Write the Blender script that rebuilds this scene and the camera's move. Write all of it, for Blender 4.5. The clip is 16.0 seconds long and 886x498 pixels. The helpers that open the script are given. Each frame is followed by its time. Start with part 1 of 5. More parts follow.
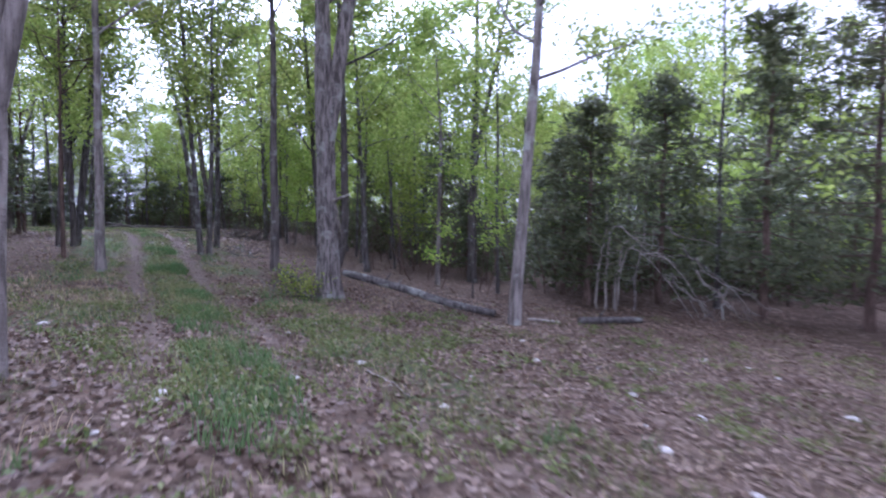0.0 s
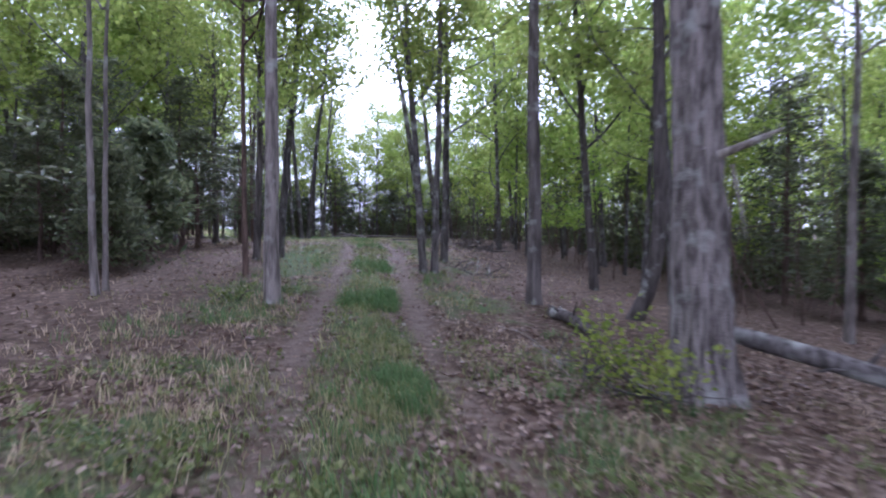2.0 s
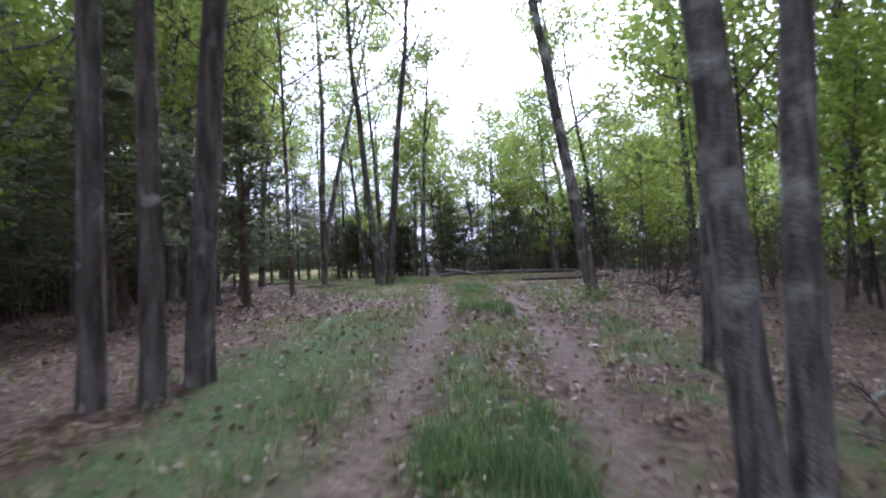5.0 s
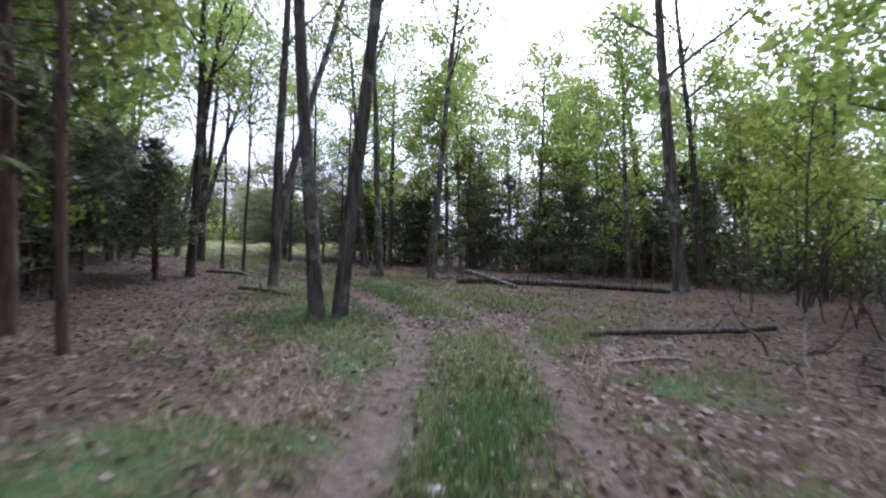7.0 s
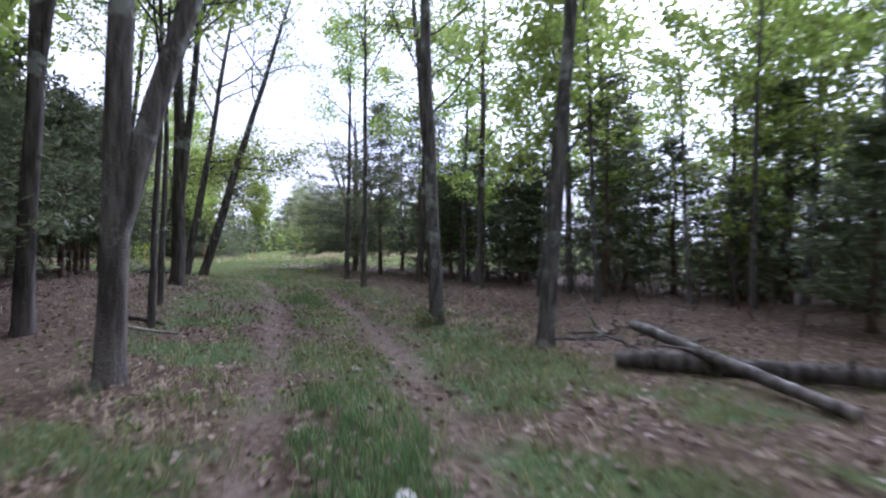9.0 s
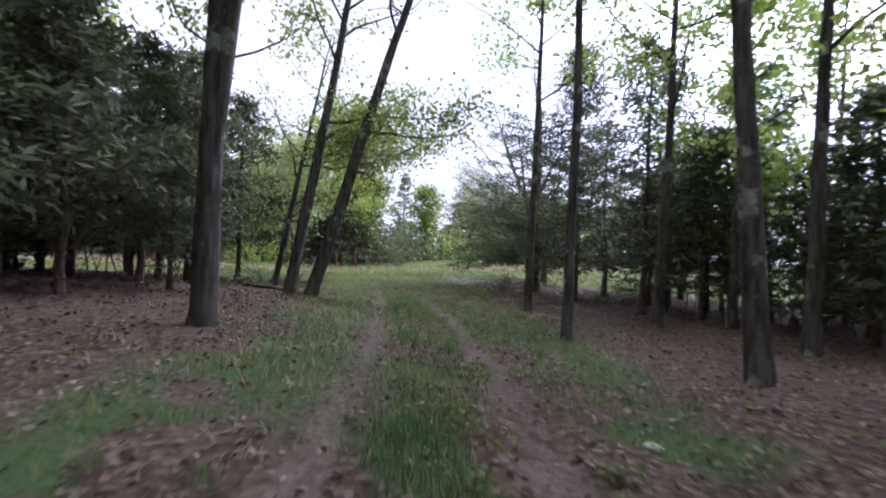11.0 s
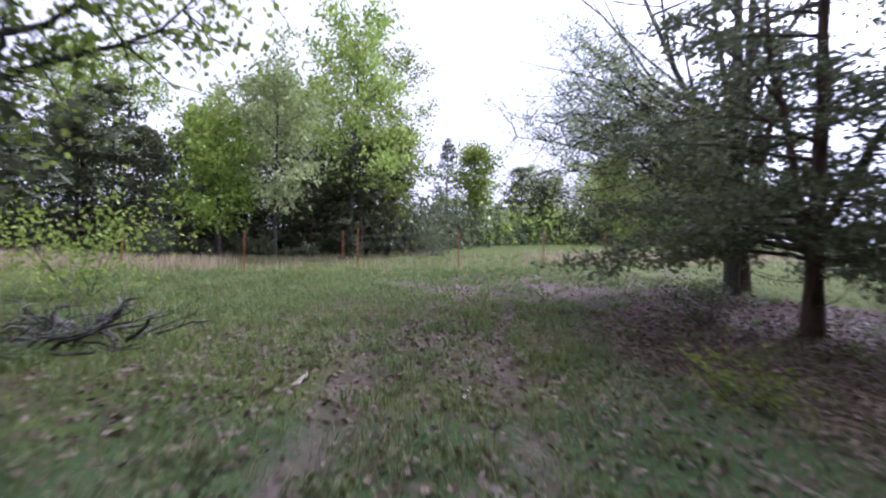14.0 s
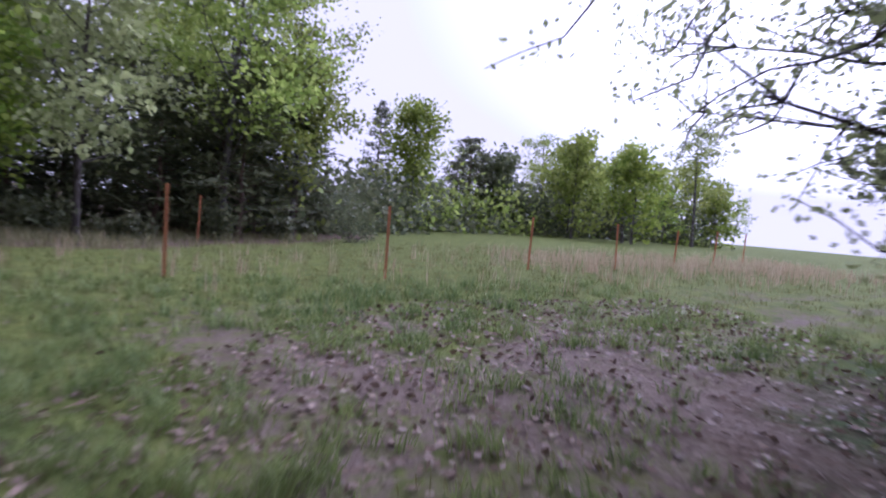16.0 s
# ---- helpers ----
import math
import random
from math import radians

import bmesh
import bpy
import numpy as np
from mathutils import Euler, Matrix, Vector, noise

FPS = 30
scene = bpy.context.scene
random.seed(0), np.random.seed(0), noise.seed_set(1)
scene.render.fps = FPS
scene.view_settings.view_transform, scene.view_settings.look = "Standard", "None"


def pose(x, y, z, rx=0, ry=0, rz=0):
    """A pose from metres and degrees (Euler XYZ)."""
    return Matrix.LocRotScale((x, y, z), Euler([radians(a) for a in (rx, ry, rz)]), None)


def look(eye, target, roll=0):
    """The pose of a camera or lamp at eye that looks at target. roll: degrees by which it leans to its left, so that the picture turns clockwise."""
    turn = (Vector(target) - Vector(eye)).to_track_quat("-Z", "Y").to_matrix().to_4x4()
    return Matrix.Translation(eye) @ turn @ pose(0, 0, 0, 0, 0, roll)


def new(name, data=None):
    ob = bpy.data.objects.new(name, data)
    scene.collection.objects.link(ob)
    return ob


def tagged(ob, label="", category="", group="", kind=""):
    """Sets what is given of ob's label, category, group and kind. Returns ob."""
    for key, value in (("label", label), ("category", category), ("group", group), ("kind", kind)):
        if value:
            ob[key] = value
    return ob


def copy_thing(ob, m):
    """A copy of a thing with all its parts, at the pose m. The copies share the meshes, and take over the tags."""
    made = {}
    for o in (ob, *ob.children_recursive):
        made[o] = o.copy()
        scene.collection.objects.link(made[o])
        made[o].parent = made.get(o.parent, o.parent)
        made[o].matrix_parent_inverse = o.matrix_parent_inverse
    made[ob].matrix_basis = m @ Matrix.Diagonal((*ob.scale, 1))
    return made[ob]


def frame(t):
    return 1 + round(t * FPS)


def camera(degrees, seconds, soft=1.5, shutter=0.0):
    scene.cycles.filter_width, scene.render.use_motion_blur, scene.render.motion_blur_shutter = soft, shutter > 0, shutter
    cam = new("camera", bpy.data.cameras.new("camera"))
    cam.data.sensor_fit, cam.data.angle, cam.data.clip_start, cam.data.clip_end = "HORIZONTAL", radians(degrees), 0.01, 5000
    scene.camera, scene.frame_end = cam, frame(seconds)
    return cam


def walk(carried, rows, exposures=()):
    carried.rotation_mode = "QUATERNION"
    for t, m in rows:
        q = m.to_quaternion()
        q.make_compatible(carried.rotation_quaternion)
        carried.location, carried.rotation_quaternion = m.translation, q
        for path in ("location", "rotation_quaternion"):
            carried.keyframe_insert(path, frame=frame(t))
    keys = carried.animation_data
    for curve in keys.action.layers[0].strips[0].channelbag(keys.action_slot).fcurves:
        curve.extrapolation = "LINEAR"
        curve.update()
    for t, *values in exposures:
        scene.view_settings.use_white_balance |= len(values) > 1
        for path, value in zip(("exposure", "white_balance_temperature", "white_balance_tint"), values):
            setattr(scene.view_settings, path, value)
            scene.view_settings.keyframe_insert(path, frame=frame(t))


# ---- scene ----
# ------------------------------------------------------------------ camera and drive
cam = camera(79.6, 16.0, soft=2.0, shutter=0.42)
PATH = [
    (0.0, pose(0.002, 0.001, 1.499, 87.10, -0.30, 0.22)),
    (0.5, pose(-0.549, 1.780, 1.463, 88.31, -1.12, 5.06)),
    (1.0, pose(-1.296, 3.674, 1.409, 88.66, -0.66, 10.92)),
    (1.5, pose(-2.154, 5.473, 1.351, 88.73, 0.09, 17.64)),
    (2.0, pose(-3.097, 7.097, 1.271, 88.28, 0.31, 23.23)),
    (2.5, pose(-3.910, 8.592, 1.205, 88.70, 0.99, 27.33)),
    (3.0, pose(-4.846, 10.196, 1.161, 89.63, 1.46, 30.01)),
    (3.5, pose(-5.831, 11.705, 1.145, 90.67, 1.59, 31.23)),
    (4.0, pose(-6.861, 13.245, 1.169, 91.96, 3.32, 32.25)),
    (6.5, pose(-11.692, 21.531, 2.185, 89.56, 0.07, 40.42)),
    (7.0, pose(-13.227, 23.646, 2.252, 89.21, -1.15, 39.58)),
    (7.5, pose(-14.678, 25.818, 2.309, 88.53, -0.90, 39.52)),
    (8.0, pose(-16.184, 27.928, 2.352, 88.52, -0.43, 41.96)),
    (8.5, pose(-17.865, 29.774, 2.344, 89.14, -0.11, 46.36)),
    (9.0, pose(-19.984, 31.424, 2.332, 89.69, -0.37, 51.48)),
    (9.5, pose(-22.205, 32.778, 2.332, 89.95, -1.23, 57.13)),
    (10.0, pose(-24.350, 33.778, 2.294, 90.41, -2.08, 62.55)),
    (12.5, pose(-34.433, 37.607, 2.359, 89.97, -1.31, 73.08)),
    (13.0, pose(-37.112, 38.331, 2.289, 88.97, -1.29, 72.52)),
    (13.5, pose(-39.722, 39.046, 2.224, 88.41, -0.87, 73.28)),
    (14.0, pose(-42.056, 39.591, 2.185, 88.77, -1.38, 74.53)),
    (14.5, pose(-44.309, 40.148, 2.172, 89.31, -2.15, 75.42)),
    (15.0, pose(-46.595, 40.745, 2.190, 89.20, -3.49, 73.44)),
    (15.5, pose(-48.701, 41.507, 2.169, 87.39, -3.76, 70.74)),
    (16.0, pose(-50.814, 42.296, 2.167, 87.33, -4.80, 67.04)),
]
walk(cam, PATH, exposures=[(0.0, 1.2, 4750, 33), (4.0, 1.38, 4950, 28), (6.5, 1.12, 5100, 25), (8.5, 1.27, 4900, 25), (10.0, 0.95, 5100, 24), (12.5, 1.05, 5050, 28), (13.5, 0.84, 5050, 29), (14.75, 0.92, 4950, 38), (15.5, 0.82, 4850, 41), (16.0, 0.46, 5000, 40)])

# ------------------------------------------------------------------ world and sun
SUN_YAW, SUN_ELEV = 22.0, 48.0  # degrees, yaw to the left of +y
world = bpy.data.worlds.new("sky")
scene.world = world
world.use_nodes = True
wn = world.node_tree
sky = wn.nodes.new("ShaderNodeTexSky")
sky.sky_type = 'NISHITA'
sky.sun_disc = False
sky.sun_elevation = radians(SUN_ELEV)
sky.sun_rotation = radians(-SUN_YAW)
sky.air_density, sky.dust_density, sky.ozone_density = 0.6, 9.0, 1.0
veil = wn.nodes.new("ShaderNodeHueSaturation")  # thin evening cloud: the sky is nearly white all over
veil.inputs["Saturation"].default_value = 0.22
wn.links.new(sky.outputs[0], veil.inputs["Color"])
haze = wn.nodes.new("ShaderNodeMix")  # the cloud is as bright away from the sun as it gets
haze.data_type, haze.blend_type = 'RGBA', 'LIGHTEN'
haze.inputs[0].default_value, haze.inputs[7].default_value = 1.0, (4.7, 4.5, 4.25, 1)
wn.links.new(veil.outputs[0], haze.inputs[6])
wn.links.new(haze.outputs[2], wn.nodes["Background"].inputs[0])
wn.nodes["Background"].inputs[1].default_value = 0.15

lamp = bpy.data.lights.new("sun", 'SUN')
lamp.energy, lamp.angle, lamp.color = 0.6, radians(40), (1.0, 0.93, 0.82)
sun = new("sun", lamp)
_sd = Vector((-math.sin(radians(SUN_YAW)) * math.cos(radians(SUN_ELEV)), math.cos(radians(SUN_YAW)) * math.cos(radians(SUN_ELEV)), math.sin(radians(SUN_ELEV))))
sun.matrix_world = look(_sd * 100, (0, 0, 0))


# ------------------------------------------------------------------ materials
def mat(name):
    m = bpy.data.materials.new(name)
    m.use_nodes = True
    nt = m.node_tree
    b = nt.nodes["Principled BSDF"]
    return m, nt, b


def node(nt, kind, ins=None, **props):
    n = nt.nodes.new(kind)
    for k, v in props.items():
        if k == "operation":
            n.operation = v
        elif k == "blend":
            n.blend_type = v
        elif k == "data":
            n.data_type = v
        elif k == "feature":
            n.feature = v
        elif k == "attr":
            n.attribute_name = v
    for k, v in (ins or {}).items():
        if isinstance(v, bpy.types.NodeSocket):
            nt.links.new(v, n.inputs[k])
        else:
            n.inputs[k].default_value = v
    return n


def ramp(nt, fac, stops):
    r = nt.nodes.new("ShaderNodeValToRGB")
    els = r.color_ramp.elements
    while len(els) < len(stops):
        els.new(0.5)
    for e, (p, c) in zip(els, stops):
        e.position, e.color = p, (*c, 1)
    nt.links.new(fac, r.inputs[0])
    return r.outputs[0]


def mix(nt, fac, a, b, blend='MIX'):
    n = nt.nodes.new("ShaderNodeMix")
    n.data_type, n.blend_type = 'RGBA', blend
    for k, v in ((0, fac), (6, a), (7, b)):
        if isinstance(v, bpy.types.NodeSocket):
            nt.links.new(v, n.inputs[k])
        else:
            n.inputs[k].default_value = v if k == 0 else (*v, 1)
    return n.outputs[2]


def bump(nt, b, height, strength=0.5, distance=0.02):
    n = nt.nodes.new("ShaderNodeBump")
    n.inputs["Strength"].default_value, n.inputs["Distance"].default_value = strength, distance
    nt.links.new(height, n.inputs["Height"])
    nt.links.new(n.outputs[0], b.inputs["Normal"])


def coords(nt, scale=(1, 1, 1)):
    tc = nt.nodes.new("ShaderNodeTexCoord")
    mp = nt.nodes.new("ShaderNodeMapping")
    mp.inputs["Scale"].default_value = scale
    nt.links.new(tc.outputs["Object"], mp.inputs[0])
    return mp.outputs[0]


def noise_tex(nt, vec, scale, detail=4.0, rough=0.6):
    return node(nt, "ShaderNodeTexNoise", {"Vector": vec, "Scale": scale, "Detail": detail, "Roughness": rough}).outputs[0]


def bark(name, dark, light, lichen=0.0, furrow=9.0):
    """Furrowed bark: streaks along the trunk, patches of pale lichen."""
    m, nt, b = mat(name)
    v = coords(nt, (1, 1, 0.16))
    n1 = noise_tex(nt, v, furrow, 6)
    n2 = noise_tex(nt, coords(nt), 2.2, 3)
    n3 = noise_tex(nt, coords(nt), 38.0, 3)
    col = ramp(nt, n1, [(0.40, dark), (0.60, light)])
    col = mix(nt, ramp(nt, n2, [(0.35, (0, 0, 0)), (0.75, (0.5, 0.5, 0.5))]), col, tuple(c * 0.6 for c in light))
    if lichen:
        col = mix(nt, ramp(nt, n2, [(0.60 - 0.1 * lichen, (0, 0, 0)), (0.66, (0.8, 0.8, 0.8))]), col, (0.42, 0.43, 0.38))
    oi = nt.nodes.new("ShaderNodeObjectInfo")
    col = mix(nt, node(nt, "ShaderNodeMath", {0: oi.outputs["Random"], 1: 0.45}, operation='MULTIPLY').outputs[0], col, dark)
    nt.links.new(col, b.inputs["Base Color"])
    b.inputs["Roughness"].default_value = 0.95
    b.inputs["Specular IOR Level"].default_value = 0.15
    h = node(nt, "ShaderNodeMath", {0: n1, 1: n3}, operation='ADD').outputs[0]
    bump(nt, b, h, 0.9, 0.03)
    return m


def foliage(name, stops, through_light=0.35):
    """Leaves: colour varies leaf by leaf and tree by tree, light shines through them."""
    m, nt, b = mat(name)
    geo = nt.nodes.new("ShaderNodeNewGeometry")
    oi = nt.nodes.new("ShaderNodeObjectInfo")
    col = ramp(nt, geo.outputs["Random Per Island"], stops)
    big = noise_tex(nt, coords(nt), 0.5, 2)
    col = mix(nt, ramp(nt, big, [(0.35, (0, 0, 0)), (0.7, (0.55, 0.55, 0.55))]), col, stops[-1][1])
    hs = nt.nodes.new("ShaderNodeHueSaturation")
    nt.links.new(col, hs.inputs["Color"])
    mr = node(nt, "ShaderNodeMapRange", {"Value": oi.outputs["Random"], "To Min": 0.75, "To Max": 1.25})
    nt.links.new(mr.outputs[0], hs.inputs["Value"])
    mh = node(nt, "ShaderNodeMapRange", {"Value": oi.outputs["Random"], "To Min": 0.492, "To Max": 0.512})
    nt.links.new(mh.outputs[0], hs.inputs["Hue"])
    nt.links.new(hs.outputs[0], b.inputs["Base Color"])
    b.inputs["Roughness"].default_value = 0.55
    b.inputs["Specular IOR Level"].default_value = 0.25
    tr = nt.nodes.new("ShaderNodeBsdfTranslucent")
    nt.links.new(hs.outputs[0], tr.inputs[0])
    ms = nt.nodes.new("ShaderNodeMixShader")
    ms.inputs[0].default_value = through_light
    nt.links.new(b.outputs[0], ms.inputs[1])
    nt.links.new(tr.outputs[0], ms.inputs[2])
    nt.links.new(ms.outputs[0], nt.nodes["Material Output"].inputs[0])
    return m


bark_oak = bark("bark_oak", (0.058, 0.049, 0.043), (0.23, 0.203, 0.182), 0.4)
bark_grey = bark("bark_grey", (0.052, 0.046, 0.042), (0.19, 0.172, 0.158), 0.7, 14.0)
bark_dark = bark("bark_dark", (0.045, 0.039, 0.034), (0.16, 0.14, 0.125), 0.2, 11.0)
bark_shaggy = bark("bark_shaggy", (0.055, 0.047, 0.041), (0.34, 0.30, 0.27), 0.4, 17.0)
bark_pale = bark("bark_pale", (0.11, 0.095, 0.083), (0.33, 0.29, 0.26), 0.5, 10.0)
bark_cedar = bark("bark_cedar", (0.065, 0.045, 0.036), (0.20, 0.14, 0.11), 0.0, 16.0)
wood_dead = bark("wood_dead", (0.17, 0.145, 0.12), (0.42, 0.38, 0.33), 0.3, 12.0)
wood_raw = bark("wood_raw", (0.30, 0.24, 0.17), (0.62, 0.55, 0.44), 0.0, 14.0)
leaf_oak = foliage("leaf_oak", [(0.0, (0.12, 0.172, 0.028)), (0.5, (0.225, 0.30, 0.050)), (1.0, (0.39, 0.44, 0.108))], 0.55)
leaf_young = foliage("leaf_young", [(0.0, (0.115, 0.19, 0.026)), (0.5, (0.22, 0.31, 0.043)), (1.0, (0.375, 0.435, 0.085))], 0.55)
leaf_pale = foliage("leaf_pale", [(0.0, (0.19, 0.22, 0.08)), (0.5, (0.29, 0.32, 0.13)), (1.0, (0.40, 0.42, 0.19))], 0.5)
leaf_cedar = foliage("leaf_cedar", [(0.0, (0.055, 0.071, 0.036)), (0.5, (0.097, 0.118, 0.054)), (1.0, (0.17, 0.178, 0.086))], 0.42)
leaf_dead = foliage("leaf_dead", [(0.0, (0.055, 0.032, 0.021)), (0.45, (0.108, 0.068, 0.045)), (0.85, (0.175, 0.118, 0.082)), (1.0, (0.30, 0.225, 0.165))], 0.1)
blade_green = foliage("blade_green", [(0.0, (0.058, 0.072, 0.023)), (0.55, (0.115, 0.132, 0.042)), (0.85, (0.19, 0.185, 0.075)), (1.0, (0.30, 0.26, 0.13))], 0.35)
leaf_weed = foliage("leaf_weed", [(0.0, (0.07, 0.10, 0.025)), (0.6, (0.13, 0.17, 0.045)), (1.0, (0.22, 0.23, 0.08))], 0.35)
blade_lush = foliage("blade_lush", [(0.0, (0.035, 0.072, 0.022)), (0.6, (0.075, 0.135, 0.038)), (1.0, (0.15, 0.215, 0.075))], 0.35)
blade_clump = foliage("blade_clump", [(0.0, (0.048, 0.078, 0.022)), (0.6, (0.102, 0.148, 0.033)), (1.0, (0.205, 0.228, 0.068))], 0.35)
blade_field = foliage("blade_field", [(0.0, (0.066, 0.088, 0.018)), (0.55, (0.13, 0.156, 0.036)), (0.85, (0.20, 0.205, 0.058)), (1.0, (0.30, 0.27, 0.11))], 0.35)
blade_dry = foliage("blade_dry", [(0.0, (0.30, 0.22, 0.12)), (0.6, (0.46, 0.36, 0.22)), (1.0, (0.58, 0.48, 0.32))], 0.3)


def ground_material():
    """Leaf litter, with bare ruts, green verges and the pasture, by the ground's own masks."""
    m, nt, b = mat("woodland_ground")
    v = coords(nt)
    vor = node(nt, "ShaderNodeTexVoronoi", {"Vector": v, "Scale": 13.0, "Randomness": 1.0})
    sep = node(nt, "ShaderNodeSeparateColor", {0: vor.outputs["Color"]}).outputs[0]
    litter = ramp(nt, sep, [(0.0, (0.043, 0.026, 0.017)), (0.35, (0.076, 0.050, 0.034)), (0.7, (0.116, 0.081, 0.056)), (1.0, (0.20, 0.152, 0.112))])
    n_big = noise_tex(nt, v, 0.45, 4)
    n_mid = noise_tex(nt, v, 3.2, 5, 0.65)
    n_fine = noise_tex(nt, v, 42.0, 4, 0.7)
    litter = mix(nt, ramp(nt, n_mid, [(0.35, (0.5, 0.5, 0.5)), (0.62, (0, 0, 0))]), litter, (0.055, 0.040, 0.030))
    litter = mix(nt, ramp(nt, n_big, [(0.42, (0, 0, 0)), (0.7, (0.45, 0.45, 0.45))]), litter, (0.115, 0.088, 0.062))
    dirt = ramp(nt, n_fine, [(0.3, (0.098, 0.074, 0.056)), (0.7, (0.205, 0.162, 0.128))])
    dirt = mix(nt, ramp(nt, n_mid, [(0.42, (0, 0, 0)), (0.66, (0.6, 0.6, 0.6))]), dirt, (0.08, 0.058, 0.046))
    green = ramp(nt, n_fine, [(0.3, (0.036, 0.060, 0.020)), (0.75, (0.095, 0.138, 0.05))])
    field = ramp(nt, n_mid, [(0.30, (0.054, 0.072, 0.015)), (0.52, (0.094, 0.116, 0.025)), (0.74, (0.150, 0.160, 0.043))])
    a_rut = node(nt, "ShaderNodeAttribute", attr="rut").outputs["Fac"]
    a_grass = node(nt, "ShaderNodeAttribute", attr="grass").outputs["Fac"]
    a_field = node(nt, "ShaderNodeAttribute", attr="field").outputs["Fac"]

    def broken(a, lo, hi, noise_out):
        s = node(nt, "ShaderNodeMath", {0: a, 1: noise_out}, operation='ADD').outputs[0]
        return ramp(nt, s, [(lo, (0, 0, 0)), (hi, (1, 1, 1))])

    n_edge = noise_tex(nt, v, 7.0, 6, 0.7)
    half = node(nt, "ShaderNodeMath", {0: node(nt, "ShaderNodeMath", {0: n_edge, 1: 0.5}, operation='SUBTRACT').outputs[0], 1: 1.7}, operation='MULTIPLY').outputs[0]
    col = mix(nt, broken(a_grass, 0.45, 0.95, half), litter, green)
    col = mix(nt, broken(a_field, 0.35, 0.70, half), col, field)
    col = mix(nt, broken(a_rut, 0.38, 0.80, half), col, dirt)
    nt.links.new(col, b.inputs["Base Color"])
    b.inputs["Roughness"].default_value = 0.97
    b.inputs["Specular IOR Level"].default_value = 0.1
    h = node(nt, "ShaderNodeMath", {0: vor.outputs["Distance"], 1: n_fine}, operation='ADD').outputs[0]
    bump(nt, b, h, 0.8, 0.03)
    return m


ground_mat = ground_material()


def plain(name, c1, c2, rough, metal=0.0, scale=30.0):
    m, nt, b = mat(name)
    nt.links.new(ramp(nt, noise_tex(nt, coords(nt), scale, 5), [(0.35, c1), (0.65, c2)]), b.inputs["Base Color"])
    b.inputs["Roughness"].default_value, b.inputs["Metallic"].default_value = rough, metal
    return m


rust = plain("rusty_steel", (0.30, 0.105, 0.045), (0.48, 0.20, 0.09), 0.85, 0.1)
stone = plain("limestone", (0.30, 0.28, 0.25), (0.55, 0.52, 0.47), 0.9)

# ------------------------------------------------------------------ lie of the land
# TRACK is the camera's path lowered by eye height, about 1.42 m
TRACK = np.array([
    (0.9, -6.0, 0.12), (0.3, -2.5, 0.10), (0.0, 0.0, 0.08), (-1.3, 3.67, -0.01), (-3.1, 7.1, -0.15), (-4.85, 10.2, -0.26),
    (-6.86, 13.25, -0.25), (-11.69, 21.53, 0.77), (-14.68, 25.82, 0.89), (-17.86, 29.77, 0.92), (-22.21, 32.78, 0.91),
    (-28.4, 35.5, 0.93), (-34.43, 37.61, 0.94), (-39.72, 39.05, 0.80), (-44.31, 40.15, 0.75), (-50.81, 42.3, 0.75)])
# ground spots placed to fit the camera's view of the tree feet, outer ones guessed
VIEW_SPOTS = np.array([
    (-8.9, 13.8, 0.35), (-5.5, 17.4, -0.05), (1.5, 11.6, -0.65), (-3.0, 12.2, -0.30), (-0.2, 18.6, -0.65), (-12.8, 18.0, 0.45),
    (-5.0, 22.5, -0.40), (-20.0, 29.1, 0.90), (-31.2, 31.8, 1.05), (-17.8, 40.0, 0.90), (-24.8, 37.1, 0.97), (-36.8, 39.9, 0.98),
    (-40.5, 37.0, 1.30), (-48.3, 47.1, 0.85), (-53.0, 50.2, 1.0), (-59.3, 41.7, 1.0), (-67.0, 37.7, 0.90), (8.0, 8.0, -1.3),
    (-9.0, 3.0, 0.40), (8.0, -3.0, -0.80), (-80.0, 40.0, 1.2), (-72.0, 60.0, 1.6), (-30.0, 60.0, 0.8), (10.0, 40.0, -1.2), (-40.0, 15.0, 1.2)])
KNOTS = np.vstack([TRACK, VIEW_SPOTS])
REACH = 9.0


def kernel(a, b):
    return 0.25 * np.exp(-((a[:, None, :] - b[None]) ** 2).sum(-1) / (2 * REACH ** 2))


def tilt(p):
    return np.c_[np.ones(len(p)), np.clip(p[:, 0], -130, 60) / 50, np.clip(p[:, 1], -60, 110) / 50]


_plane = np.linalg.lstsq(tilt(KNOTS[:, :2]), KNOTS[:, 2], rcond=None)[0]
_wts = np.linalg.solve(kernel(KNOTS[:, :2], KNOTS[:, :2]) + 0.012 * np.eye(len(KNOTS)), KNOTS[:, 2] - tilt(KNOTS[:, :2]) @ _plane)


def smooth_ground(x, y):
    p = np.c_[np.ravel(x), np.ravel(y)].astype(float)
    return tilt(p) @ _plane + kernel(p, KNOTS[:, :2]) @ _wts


def spline(pts, per):
    """Catmull-Rom through pts."""
    p = np.vstack([2 * pts[0] - pts[1], pts, 2 * pts[-1] - pts[-2]])
    out = []
    for i in range(1, len(p) - 2):
        for s in np.arange(per) / per:
            a, b, c, d = p[i - 1], p[i], p[i + 1], p[i + 2]
            out.append(0.5 * (2 * b + (c - a) * s + (2 * a - 5 * b + 4 * c - d) * s ** 2 + (3 * b - a - 3 * c + d) * s ** 3))
    out.append(p[-2])
    return np.array(out)


# the two-track goes on past the last bend, along the fence
LANE = spline(np.vstack([TRACK[:, :2], [(-55.3, 46.2), (-57.5, 53.0), (-58.5, 65.0), (-58.0, 85.0)]]), 16)


